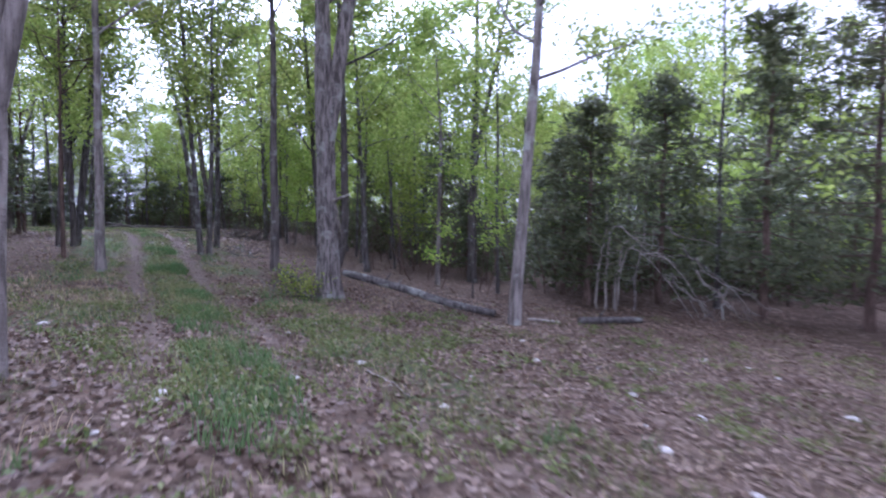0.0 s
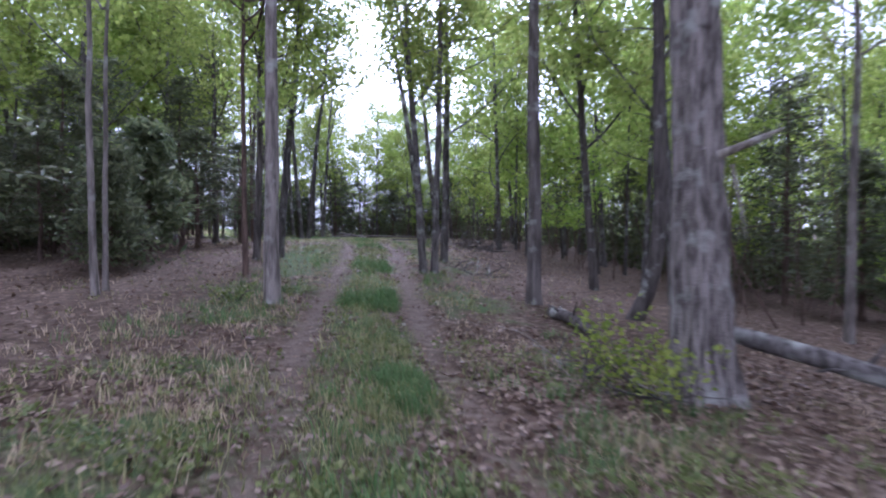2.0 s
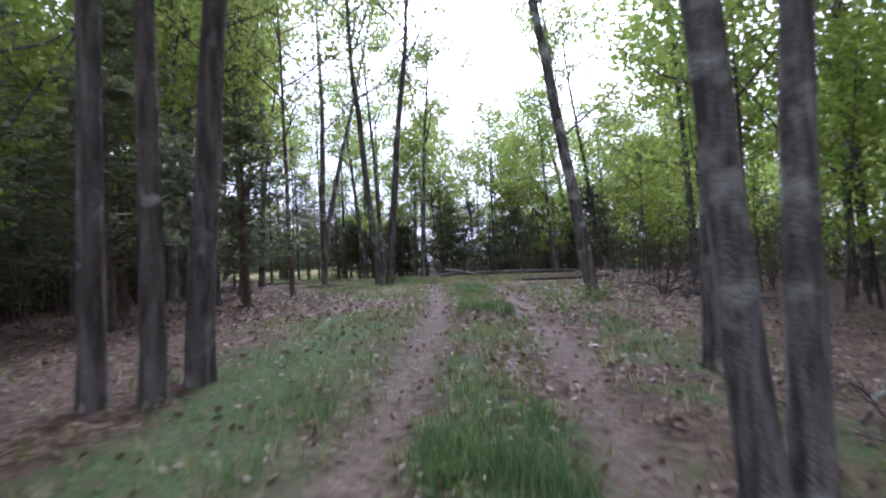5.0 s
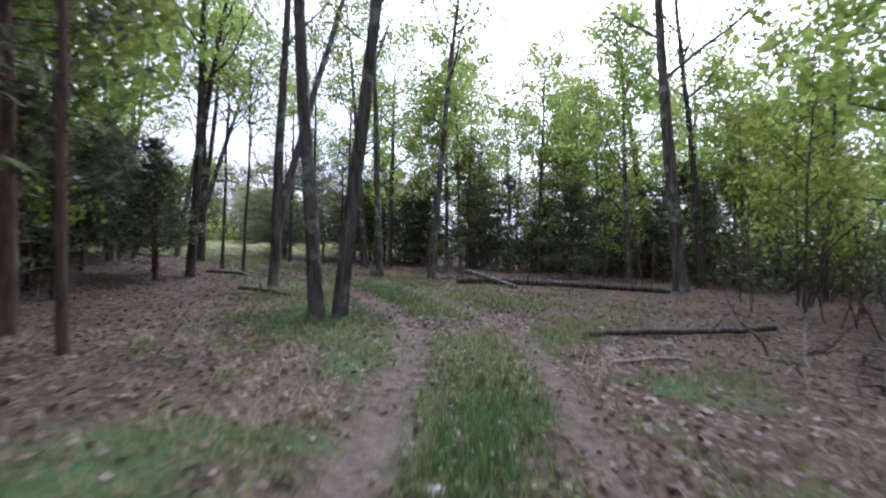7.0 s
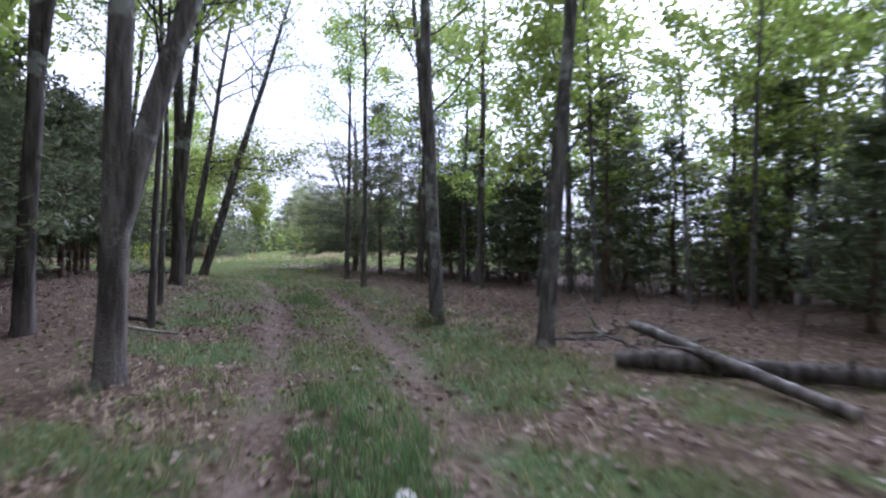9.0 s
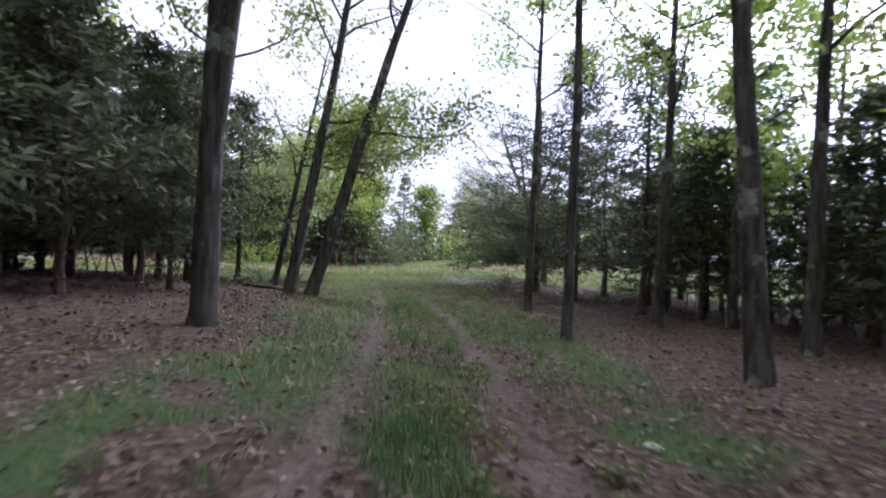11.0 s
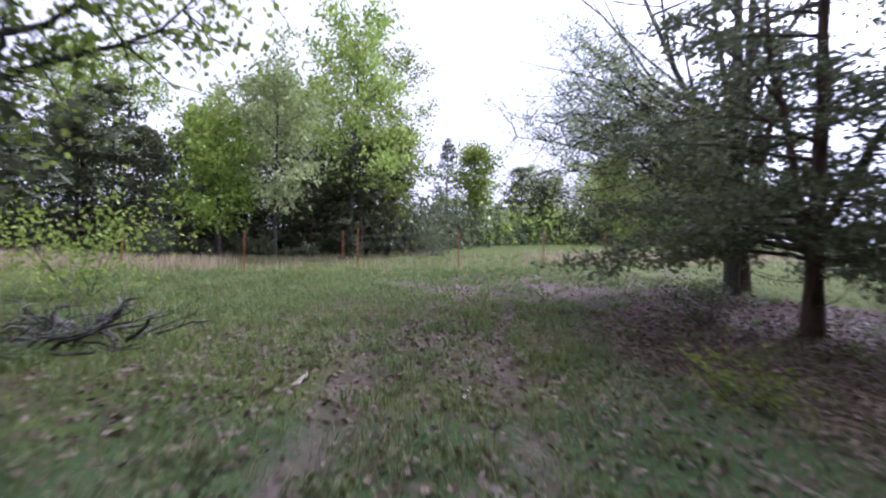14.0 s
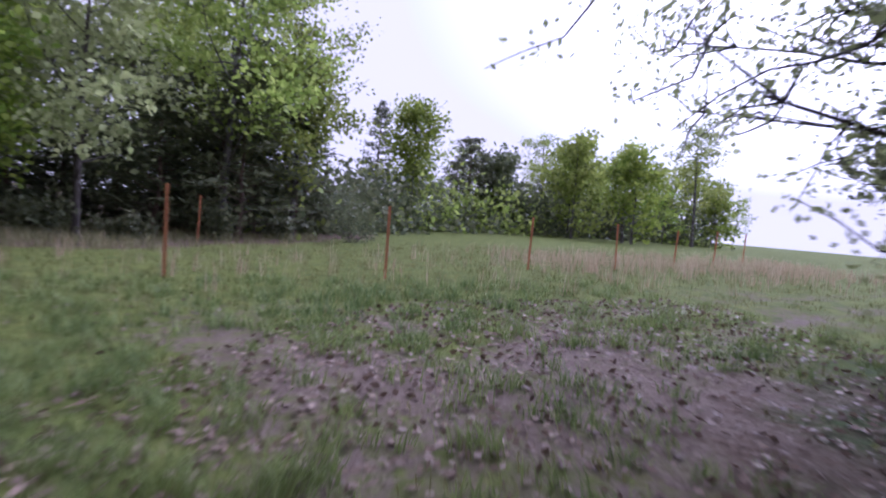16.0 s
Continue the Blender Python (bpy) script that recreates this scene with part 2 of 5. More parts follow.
def lane_dist(x, y):
    """Distance to the lane's middle."""
    p = np.c_[np.ravel(x), np.ravel(y)]
    best = np.full(len(p), 1e9)
    for k in range(0, len(p), 20000):
        q = p[k:k + 20000]
        a, b = LANE[:-2:2], LANE[2::2]
        ab = b - a
        s = np.clip(((q[:, None] - a) * ab).sum(-1) / (ab ** 2).sum(-1), 0, 1)
        best[k:k + 20000] = np.sqrt((((a + s[..., None] * ab) - q[:, None]) ** 2).sum(-1).min(1))
    return best


_lat = np.random.default_rng(5).random((64, 64))


def vnoise(x, y, size):
    """Value noise in 0..1 with cells of that size."""
    u, v = np.ravel(x) / size + 100, np.ravel(y) / size + 100
    i, j = np.floor(u).astype(int), np.floor(v).astype(int)
    f, g = u - i, v - j
    f, g = f * f * (3 - 2 * f), g * g * (3 - 2 * g)
    at = lambda a, b: _lat[a % 64, b % 64]
    return (at(i, j) * (1 - f) + at(i + 1, j) * f) * (1 - g) + (at(i, j + 1) * (1 - f) + at(i + 1, j + 1) * f) * g


EDGE_Y = np.array([-40, 10, 33, 37, 43, 50, 56, 62, 90])
EDGE_X = np.array([-56, -54, -51, -47.5, -46, -45, -40, -30, -10])
SHADE_Y = np.array([-40, 10, 33, 37, 41.5, 44, 46, 49.5, 51.5, 54, 62, 90])
SHADE_X = np.array([-56, -54, -51, -46.5, -45.5, -50.5, -54.0, -54.0, -46.0, -42, -33, -10])


# west of this line darker litter colour replaces pasture, to stand for shaded weedy ground
WEST_Y = np.array([-40, 30, 40, 49, 60])
WEST_X = np.array([-62.5, -63.0, -65.0, -74.0, -300.0])


def in_woods(x, y):
    """Where trees may stand."""
    return np.ravel(x) > np.interp(np.ravel(y), EDGE_Y, EDGE_X) + 1.0


def field_at(x, y):
    """1 in the pasture, 0 in the woods and on the darkened strip west of the fence."""
    e = np.interp(np.ravel(y), SHADE_Y, SHADE_X)
    ragged = 2.0 * (vnoise(x, y, 2.5) - 0.5)
    w = np.interp(np.ravel(y), WEST_Y, WEST_X)
    return np.clip((e - np.ravel(x) + ragged) / 2.5 + 0.5, 0, 1) * np.clip((np.ravel(x) - w + 0.5 * ragged) / 1.2 + 0.5, 0, 1)


def masks(x, y):
    d = lane_dist(x, y)
    f = field_at(x, y)
    rut = np.exp(-((d - 0.78) / 0.26) ** 2) * (0.75 + 0.5 * (vnoise(x, y, 1.7) - 0.4))
    start = np.clip((7.0 - np.ravel(y)) / 6.0, 0, 1) * (np.ravel(x) > -8)          # worn, dusty turning place
    worn = 0.6 * f * np.exp(-(d / 2.4) ** 4) * np.clip((vnoise(x, y, 1.6) * 0.5 + vnoise(x, y, 0.6) * 0.5 - 0.30) * 3.4, 0, 0.95)
    du, dv = np.ravel(x) + 54.9, np.ravel(y) - 44.7
    bare = np.exp(-((0.39 * du + 0.92 * dv) / 3.9) ** 4 - ((-0.92 * du + 0.39 * dv) / 2.3) ** 4) * np.clip((vnoise(x, y, 1.2) * 0.6 + vnoise(x, y, 0.45) * 0.4 - 0.22) * 3.2, 0, 1)
    rut = rut * (1 - 0.85 * start)
    rut = np.maximum(np.maximum(rut * (1 - 0.1 * f), np.maximum(worn, 0.85 * bare)), start * np.clip(1.25 - d / 5.5, 0, 0.62) * (0.45 + 0.9 * vnoise(x, y, 0.9)))
    patch = np.clip((vnoise(x, y, 1.3) * 0.6 + vnoise(x, y, 0.5) * 0.4 - 0.34) * 4, 0, 1)
    glade = np.exp(-((np.ravel(x) + 20.5) / 4.5) ** 2 - ((np.ravel(y) - 35.0) / 3.6) ** 2)      # greener middle clearing
    mid = np.exp(-(d / 0.42) ** 2) * np.clip((np.ravel(y) - 6) / 6, 0.1, 1)
    verge = np.exp(-((d - 1.9) / 1.0) ** 2)
    early = np.clip((np.ravel(x) + 15) / 4, 0, 1)
    late = np.clip((-34 - np.ravel(x)) / 5, 0, 1)
    north = np.ravel(y) > np.interp(-np.ravel(x), -LANE[:240, 0], LANE[:240, 1]) - 2.0
    wide = late * north * np.exp(-(d / 3.4) ** 6) * np.clip((np.ravel(x) + 48) / 3, 0, 1) * np.clip(0.25 + 1.1 * vnoise(x, y, 1.1), 0, 1)      # the lane's green end before the pasture
    grass = np.clip(0.9 * wide + mid * (0.2 + 0.8 * patch) + verge * np.maximum(patch, 0.75 * late) * 0.85 * (1 - 0.45 * early) + patch * np.maximum(0.4 * np.exp(-(d / 5.0) ** 2), 0.85 * glade), 0, 1) * (1 - 0.7 * start)
    return d, rut, grass, f


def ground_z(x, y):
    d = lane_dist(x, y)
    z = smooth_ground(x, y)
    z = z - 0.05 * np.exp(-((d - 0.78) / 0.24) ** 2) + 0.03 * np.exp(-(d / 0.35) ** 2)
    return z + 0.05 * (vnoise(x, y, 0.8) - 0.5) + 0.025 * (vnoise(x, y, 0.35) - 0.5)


def axis_steps(a, b, step, far):
    inner = np.arange(a, b + 1e-6, step)
    grow = np.cumsum(step * 1.28 ** np.arange(1, 60))
    grow = grow[grow < far]
    return np.concatenate([a - grow[::-1], inner, b + grow])


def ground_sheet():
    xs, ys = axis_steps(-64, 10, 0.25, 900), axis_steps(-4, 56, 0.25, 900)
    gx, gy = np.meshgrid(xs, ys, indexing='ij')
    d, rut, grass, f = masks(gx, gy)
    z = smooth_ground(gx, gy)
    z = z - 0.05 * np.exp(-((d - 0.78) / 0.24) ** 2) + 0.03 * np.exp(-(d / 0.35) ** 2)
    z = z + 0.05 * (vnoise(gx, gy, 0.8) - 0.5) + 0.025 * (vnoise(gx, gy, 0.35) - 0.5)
    nx, ny = len(xs), len(ys)
    idx = np.arange(nx * ny).reshape(nx, ny)
    faces = np.stack([idx[:-1, :-1], idx[1:, :-1], idx[1:, 1:], idx[:-1, 1:]], -1).reshape(-1, 4)
    me = quads("ground", np.stack([gx.ravel(), gy.ravel(), z], -1), faces, ground_mat, True)
    for name, val in (("rut", rut), ("grass", grass), ("field", f)):
        at = me.attributes.new(name, 'FLOAT', 'POINT')
        at.data.foreach_set("value", val.astype(np.float32))
    return tagged(new("ground", me), "woodland floor of brown leaf litter with a grassy two-track lane", "ground", kind="structure")


# ------------------------------------------------------------------ mesh helpers
def quads(name, verts, faces, material, smooth=False):
    verts, faces = np.asarray(verts, np.float32), np.asarray(faces, np.int32)
    k = faces.shape[1]
    me = bpy.data.meshes.new(name)
    me.vertices.add(len(verts))
    me.vertices.foreach_set("co", verts.ravel())
    me.loops.add(faces.size)
    me.loops.foreach_set("vertex_index", faces.ravel())
    me.polygons.add(len(faces))
    me.polygons.foreach_set("loop_start", np.arange(0, faces.size, k, dtype=np.int32))
    me.polygons.foreach_set("use_smooth", np.full(len(faces), smooth))
    me.update()
    me.validate()
    me.materials.append(material)
    return me


def part(name, me, parent, label=""):
    ob = new(name, me)
    ob.parent = parent
    if label:
        ob["label"] = label
    return ob


def tube(path, radii, sides, rng=None, rough=0.0, flare=0.0):
    """Verts and quads of a tapering limb along path, with uneven outline and a flared foot."""
    path, radii = np.asarray(path, float), np.asarray(radii, float)
    t = np.gradient(path, axis=0)
    t /= np.linalg.norm(t, axis=1)[:, None] + 1e-9
    ref = np.where(np.abs(t[:, 2:3]) > 0.9, [[1.0, 0, 0]], [[0, 0, 1.0]])
    u = np.cross(t, ref)
    u /= np.linalg.norm(u, axis=1)[:, None] + 1e-9
    v = np.cross(t, u)
    a = np.arange(sides) * 2 * np.pi / sides
    r = np.repeat(radii[:, None], sides, 1)
    if rng is not None and rough:
        r = r * (1 + rough * rng.normal(0, 1, sides)[None] + 0.5 * rough * rng.normal(0, 1, r.shape))
    if flare:
        h = np.linalg.norm(path - path[0], axis=1)[:, None]
        r = r * (1 + flare * np.exp(-h / 0.28) * (0.75 + 0.5 * np.cos(a * 3 + (rng.random() * 6 if rng is not None else 0)))[None])
    ring = path[:, None] + r[..., None] * (np.cos(a)[None, :, None] * u[:, None] + np.sin(a)[None, :, None] * v[:, None])
    n = len(path)
    idx = np.arange(n * sides).reshape(n, sides)
    nxt = np.roll(idx, -1, 1)
    f = np.stack([idx[:-1], nxt[:-1], nxt[1:], idx[1:]], -1).reshape(-1, 4)
    return ring.reshape(-1, 3), f


class Heap:
    """Gathers pieces of one mesh."""

    def __init__(self):
        self.v, self.f, self.n, self.limbs = [], [], 0, []

    def add(self, vf):
        v, f = vf
        self.v.append(v)
        self.f.append(f + self.n)
        self.n += len(v)

    def whole(self):
        """Takes the limbs into the one mesh."""
        for h in self.limbs:
            self.add((np.vstack(h.v), np.vstack(h.f)))
        self.limbs = []
        return self

    def mesh(self, name, material, smooth=True):
        return quads(name, np.vstack(self.v), np.vstack(self.f), material, smooth)


def leaf_quads(rng, centres, length, width, droop=0.0, flat=0.0):
    """A pointed leaf (four corners) at each centre, turned at random."""
    n = len(centres)
    d = rng.normal(0, 1, (n, 3))
    d[:, 2] = d[:, 2] * (1 - flat) - droop
    d /= np.linalg.norm(d, axis=1)[:, None]
    s = rng.normal(0, 1, (n, 3))
    s[:, 2] *= 1 - flat
    s = np.cross(d, s) if not flat else np.cross(d, np.array([0, 0, 1.0]) + 0.6 * rng.normal(0, 1, (n, 3)))
    s /= np.linalg.norm(s, axis=1)[:, None] + 1e-9
    ln = length * rng.uniform(0.6, 1.3, (n, 1))
    wd = width * rng.uniform(0.7, 1.3, (n, 1))
    c = np.asarray(centres)
    v = np.stack([c - d * ln * 0.5, c + s * wd * 0.5 + d * ln * 0.05, c + d * ln * 0.5, c - s * wd * 0.5 + d * ln * 0.05], 1)
    return v.reshape(-1, 3), np.arange(4 * n).reshape(n, 4)


# ------------------------------------------------------------------ trees
def bent(rng, start, direction, length, n, up=0.0, wob=0.12):
    """A limb's line: starts along direction, turns upwards, wavers."""
    p, d = np.array(start, float), np.array(direction, float)
    d /= np.linalg.norm(d)
    out = [p.copy()]
    for _ in range(n):
        d = d + np.array([0, 0, up]) / n + rng.normal(0, wob, 3) / math.sqrt(n)
        d /= np.linalg.norm(d)
        p = p + d * length / n
        out.append(p.copy())
    return np.array(out)


def broadleaf(rng, height, diam, lean=(0, 0), stems=None, crown_from=0.4, limbs=12, spread=0.33, leaves=1800, leaf=0.13, clump=0.4, rise=0.7, sides=9, wob=0.03, subs=3, boughs=(), rings=12, ridge=0.05, foot=(0, 0), flare=0.55):
    """Wood and leaves of a broad-leaved tree with its foot at the origin. stems: extra stems as (from height, lean x, lean y, share of diameter)."""
    wood, tips = Heap(), []
    n = rings
    z = -0.25 + (height + 0.25) * np.linspace(0, 1, n + 1) ** (1.0 if n == 12 else 1.35)
    knee = np.linspace(-0.25, height, 13)
    off = np.cumsum(rng.normal(0, wob, (13, 2)) * (height / 12), 0) * np.linspace(0.2, 1, 13)[:, None]
    off -= off[1]
    sway = spline(np.c_[off, knee], 4)
    off = np.c_[np.interp(z, sway[:, 2], sway[:, 0]), np.interp(z, sway[:, 2], sway[:, 1])]
    sweep = np.exp(-np.maximum(z, 0) / 0.8)[:, None] * np.array(foot)      # the foot stands off the stem's line
    main = np.c_[z * lean[0] + off[:, 0] + sweep[:, 0], z * lean[1] + off[:, 1] + sweep[:, 1], z]
    rad = 0.5 * diam * np.maximum(1 - np.clip(z / height, 0, 1), 0) ** 0.75 * 0.95 + 0.006
    wood.add(tube(main, rad, sides, rng, ridge, flare))
    lines = [(main, rad)]
    for zs, lx, ly, share in stems or ():
        k = np.linspace(zs, height * 0.95, 10)
        base = np.array([np.interp(zs, z, main[:, i]) for i in range(3)])
        o = np.cumsum(rng.normal(0, wob, (10, 2)) * 0.8, 0)
        o -= o[0]
        st = np.c_[base[0] + (k - zs) * lx + o[:, 0], base[1] + (k - zs) * ly + o[:, 1], k]
        r = 0.5 * diam * share * np.maximum(1 - (k - zs) / (height - zs), 0.02) ** 0.75
        wood.add(tube(st, r, sides - 1, rng, 0.05))
        lines.append((st, r))
    for i in range(limbs):
        ln, rd = lines[i % len(lines)]
        lo = crown_from * height
        h = lo + (height * 0.96 - lo) * ((i + rng.random()) / limbs) ** 0.9
        h = max(h, ln[0, 2] + 0.4)
        p = np.array([np.interp(h, ln[:, 2], ln[:, j]) for j in range(3)])
        a = i * 2.399 + rng.normal(0, 0.4)
        L = spread * height * (0.35 + 0.75 * (1 - (h - lo) / (height - lo + 0.1)) ** 0.7) * rng.uniform(0.7, 1.15)
        lim = bent(rng, p, (math.cos(a), math.sin(a), rng.uniform(0.2, 0.9)), L, 6, rise, 0.42)
        r0 = max(0.2 * np.interp(h, ln[:, 2], rd), 0.01) + 0.005 * L
        limb = Heap()
        wood.limbs.append(limb)
        limb.add(tube(lim, np.linspace(r0, 0.006, 7), 5))
        tips.append((lim, 1.0))
        for j in range(subs):
            k = rng.integers(1, 6)
            a2 = a + rng.choice([-1, 1]) * rng.uniform(0.5, 1.3)
            sub = bent(rng, lim[k], (math.cos(a2), math.sin(a2), rng.uniform(0.0, 0.9)), L * rng.uniform(0.25, 0.5), 4, rise * 0.6, 0.35)
            limb.add(tube(sub, np.linspace(r0 * 0.45, 0.004, 5), 3))
            tips.append((sub, 1.5))
    for zb, bx, by, bz in boughs:
        p = np.array([np.interp(zb, z, main[:, j]) for j in range(3)])
        lim = bent(rng, p, (bx, by, bz), math.sqrt(bx * bx + by * by + bz * bz), 8, 0.35, 0.34)
        limb = Heap()
        wood.limbs.append(limb)
        limb.add(tube(lim, np.linspace(0.042, 0.005, 9), 5))
        for k in range(1, 9):
            for j in range(4):
                sub = bent(rng, lim[k], np.array([bx, by, 0.6]) * 0.2 + rng.normal(0, 1, 3) * [1, 1, 0.8], rng.uniform(0.4, 1.2), 4, 0.1, 0.7)
                limb.add(tube(sub, np.linspace(0.012, 0.003, 5), 3))
                tips.append((sub, 1.0))
    cen = []
    per = max(3, int(leaves / (len(tips) * 4)))
    for ln, wgt in tips:
        m = len(ln)
        for q in range(4):
            s = rng.uniform(0.3, 1.0) * (m - 1)
            i0 = min(int(s), m - 2)
            c = ln[i0] + (ln[i0 + 1] - ln[i0]) * (s - i0)
            cen.append(c + rng.normal(0, clump * 0.5, (per, 3)) * [1, 1, 0.7])
    lv = leaf_quads(rng, np.vstack(cen), leaf, leaf * 0.62, 0.25)
    return wood, lv


def conifer(rng, height, diam, from_low=0.1, radius=0.24, sprays=2600, spray=0.26, whorls=34, ragged=0.35, lean=(0, 0), bare=14):
    """Wood and foliage of a red cedar: ragged cone of drooping boughs, dead twigs below."""
    wood = Heap()
    z = np.linspace(-0.2, height, 9)
    main = np.c_[z * lean[0] + rng.normal(0, 0.03, 9), z * lean[1] + rng.normal(0, 0.03, 9), z]
    wood.add(tube(main, 0.5 * diam * (1 - np.clip(z / height, 0, 1)) ** 0.8 + 0.008, 8, rng, 0.06, 0.4))
    cen = []
    per = max(4, sprays // whorls // 3)
    for i in range(whorls):
        h = height * (from_low + (0.98 - from_low) * (i + rng.random()) / whorls)
        t = (h / height - from_low) / (1 - from_low)
        R = radius * height * (1.0 - t) ** 0.65 * (0.45 + 0.55 * min(1, 0.35 + 3 * t)) * rng.uniform(1 - ragged, 1 + ragged) + 0.12
        a = i * 2.399 + rng.normal(0, 0.5)
        p = np.array([np.interp(h, z, main[:, k]) for k in range(3)])
        for b in range(2):
            lim = bent(rng, p, (math.cos(a + b * 2.9), math.sin(a + b * 2.9), rng.uniform(-0.15, 0.35)), R, 4, 0.15, 0.25)
            wood.add(tube(lim, np.linspace(0.012 + 0.008 * R, 0.004, 5), 3))
            k = int(per * 1.5)
            s = rng.uniform(0.25, 1.05, k) ** 0.8 * 4
            i0 = np.clip(s.astype(int), 0, 3)
            c = lim[i0] + (lim[i0 + 1] - lim[i0]) * (s - i0)[:, None]
            cen.append(c + rng.normal(0, 1, (k, 3)) * [0.13 + 0.09 * R, 0.13 + 0.09 * R, 0.11])
    for i in range(bare):
        h = rng.uniform(0.05, max(from_low * 1.2, 0.2)) * height
        a = rng.uniform(0, 6.28)
        p = np.array([np.interp(h, z, main[:, k]) for k in range(3)])
        L = rng.uniform(0.5, 1.5)
        lim = bent(rng, p, (math.cos(a), math.sin(a), rng.uniform(-0.1, 0.4)), L, 4, -0.1, 0.5)
        wood.add(tube(lim, np.linspace(0.014, 0.003, 5), 4))
        for _ in range(2):
            q = bent(rng, lim[rng.integers(1, 4)], rng.normal(0, 1, 3) * [1, 1, 0.5], L * 0.45, 3, 0, 0.5)
            wood.add(tube(q, np.linspace(0.007, 0.002, 4), 3))
    lv = leaf_quads(rng, np.vstack(cen), spray, spray * 0.31, 0.1, 0.35)
    return wood, lv


def layered_cedar(rng, height, diam, stems, boughs, reach, low=0.7, toward=0.0, bias=0.4, dense=17, spray=0.16, crowd=1.15):
    """Wood and foliage of an old field cedar: splayed stems, wide boughs in flat drooping layers, longest towards one side."""
    wood, cen, way = Heap(), [], []
    lines = []
    for k in range(stems):
        a = toward + 2.4 * k + 0.7
        out = 0.0 if k == 0 else rng.uniform(0.16, 0.34)
        start = (0, 0, -0.2) if k == 0 else (0, 0, rng.uniform(0.9, 1.6))
        ln = bent(rng, start, (out * math.cos(a), out * math.sin(a), 1), (height if k == 0 else height * rng.uniform(0.7, 0.9)) - start[2], 9, 0.25, 0.16)
        r0 = 0.5 * diam * (1 if k == 0 else 0.6)
        wood.add(tube(ln, r0 * np.linspace(1, 0.06, 10) ** 0.8 + 0.006, 10, rng, 0.07, 0.45 if k == 0 else 0))
        lines.append(ln)
    for i in range(boughs):
        h = low + (height * 0.95 - low) * (i / boughs) ** crowd
        ln = lines[i % stems] if h > 2.0 else lines[0]
        p = np.array([np.interp(h, ln[:, 2], ln[:, j]) for j in range(3)])
        a = i * 2.399 + rng.normal(0, 0.35)
        lean_to = 1 + bias * math.cos(a - toward)
        L = reach * lean_to * max(0.26, 1 - (h / height)) ** 0.75 * rng.uniform(0.7, 1.1)
        lim = bent(rng, p, (math.cos(a), math.sin(a), rng.uniform(0.0, 0.35)), L, 8, -0.28, 0.22)
        lim[:, 2] = np.maximum(lim[:, 2], 0.55)
        limb = Heap()
        wood.limbs.append(limb)
        limb.add(tube(lim, np.linspace(0.012 + 0.009 * L, 0.004, 9), 5))
        d0 = lim[-1] - lim[0]
        a0 = math.atan2(d0[1], d0[0])
        m = max(5, int(L / 0.17))
        for q in range(m):
            s = (0.22 + 0.78 * q / m) * 8
            i0 = min(int(s), 7)
            b = lim[i0] + (lim[i0 + 1] - lim[i0]) * (s - i0)
            a1 = a0 + (1 if q % 2 else -1) * rng.uniform(0.5, 1.1)
            l1 = (0.28 + 0.22 * L * (1 - 0.6 * q / m)) * rng.uniform(0.5, 1.15)
            if rng.random() < 0.12:
                continue
            d1 = np.array([math.cos(a1), math.sin(a1), rng.uniform(-0.25, 0.2)])
            if q % 2 == 0:
                limb.add(tube(np.array([b, b + d1 * l1 * 0.5, b + d1 * l1 * 0.95 - [0, 0, 0.05 * l1]]), [0.007, 0.005, 0.002], 3))
            u = rng.random(dense) ** 0.8
            cen.append(b + d1 * (u * l1)[:, None] - np.c_[0 * u, 0 * u, 0.12 * l1 * u * u] + rng.normal(0, 1, (dense, 3)) * [0.09, 0.09, 0.085])
            way.append(np.repeat(d1[None], dense, 0))
    for i in range(16):
        h, a, L = rng.uniform(0.3, 2.0), rng.uniform(0, 6.28), rng.uniform(0.5, 1.6)
        lim = bent(rng, (0, 0, h), (math.cos(a), math.sin(a), rng.uniform(-0.2, 0.3)), L, 4, -0.2, 0.5)
        wood.add(tube(lim, np.linspace(0.012, 0.003, 5), 4))
    c, w = np.vstack(cen), np.vstack(way)
    n = len(c)
    d = w + rng.normal(0, 0.7, (n, 3)) + [0, 0, 0.25]
    d /= np.linalg.norm(d, axis=1)[:, None]
    sd = np.cross(d, np.array([0, 0, 0.6]) + rng.normal(0, 1, (n, 3)))
    sd /= np.linalg.norm(sd, axis=1)[:, None] + 1e-9
    ln_, wd = spray * rng.uniform(0.6, 1.3, (n, 1)), spray * 0.5 * rng.uniform(0.7, 1.3, (n, 1))
    v = np.stack([c - d * ln_ * 0.5, c + sd * wd * 0.5, c + d * ln_ * 0.5, c - sd * wd * 0.5], 1)
    return wood, (v.reshape(-1, 3), np.arange(4 * n).reshape(n, 4))


def plant(name, made, bark_m, leaf_m, x, y, label, category="tree", group="", turn=0.0, size=1.0, split=False):
    """A tree as a thing: trunk with its limbs, and crown."""
    wood, lv = made
    ob = new(name)
    ob.empty_display_size = 0.3
    limbs = wood.limbs if split else ()
    trunk = part("trunk", (wood if split else wood.whole()).mesh("trunk", bark_m), ob)
    for h in limbs:
        part("limb", h.mesh("limb", bark_m), trunk)
    part("crown", quads("crown", lv[0], lv[1], leaf_m), ob)
    ob.matrix_basis = pose(x, y, float(ground_z(x, y)[0]), 0, 0, turn) @ Matrix.Scale(size, 4)
    return tagged(ob, label, category, group)


OCCUPIED = []


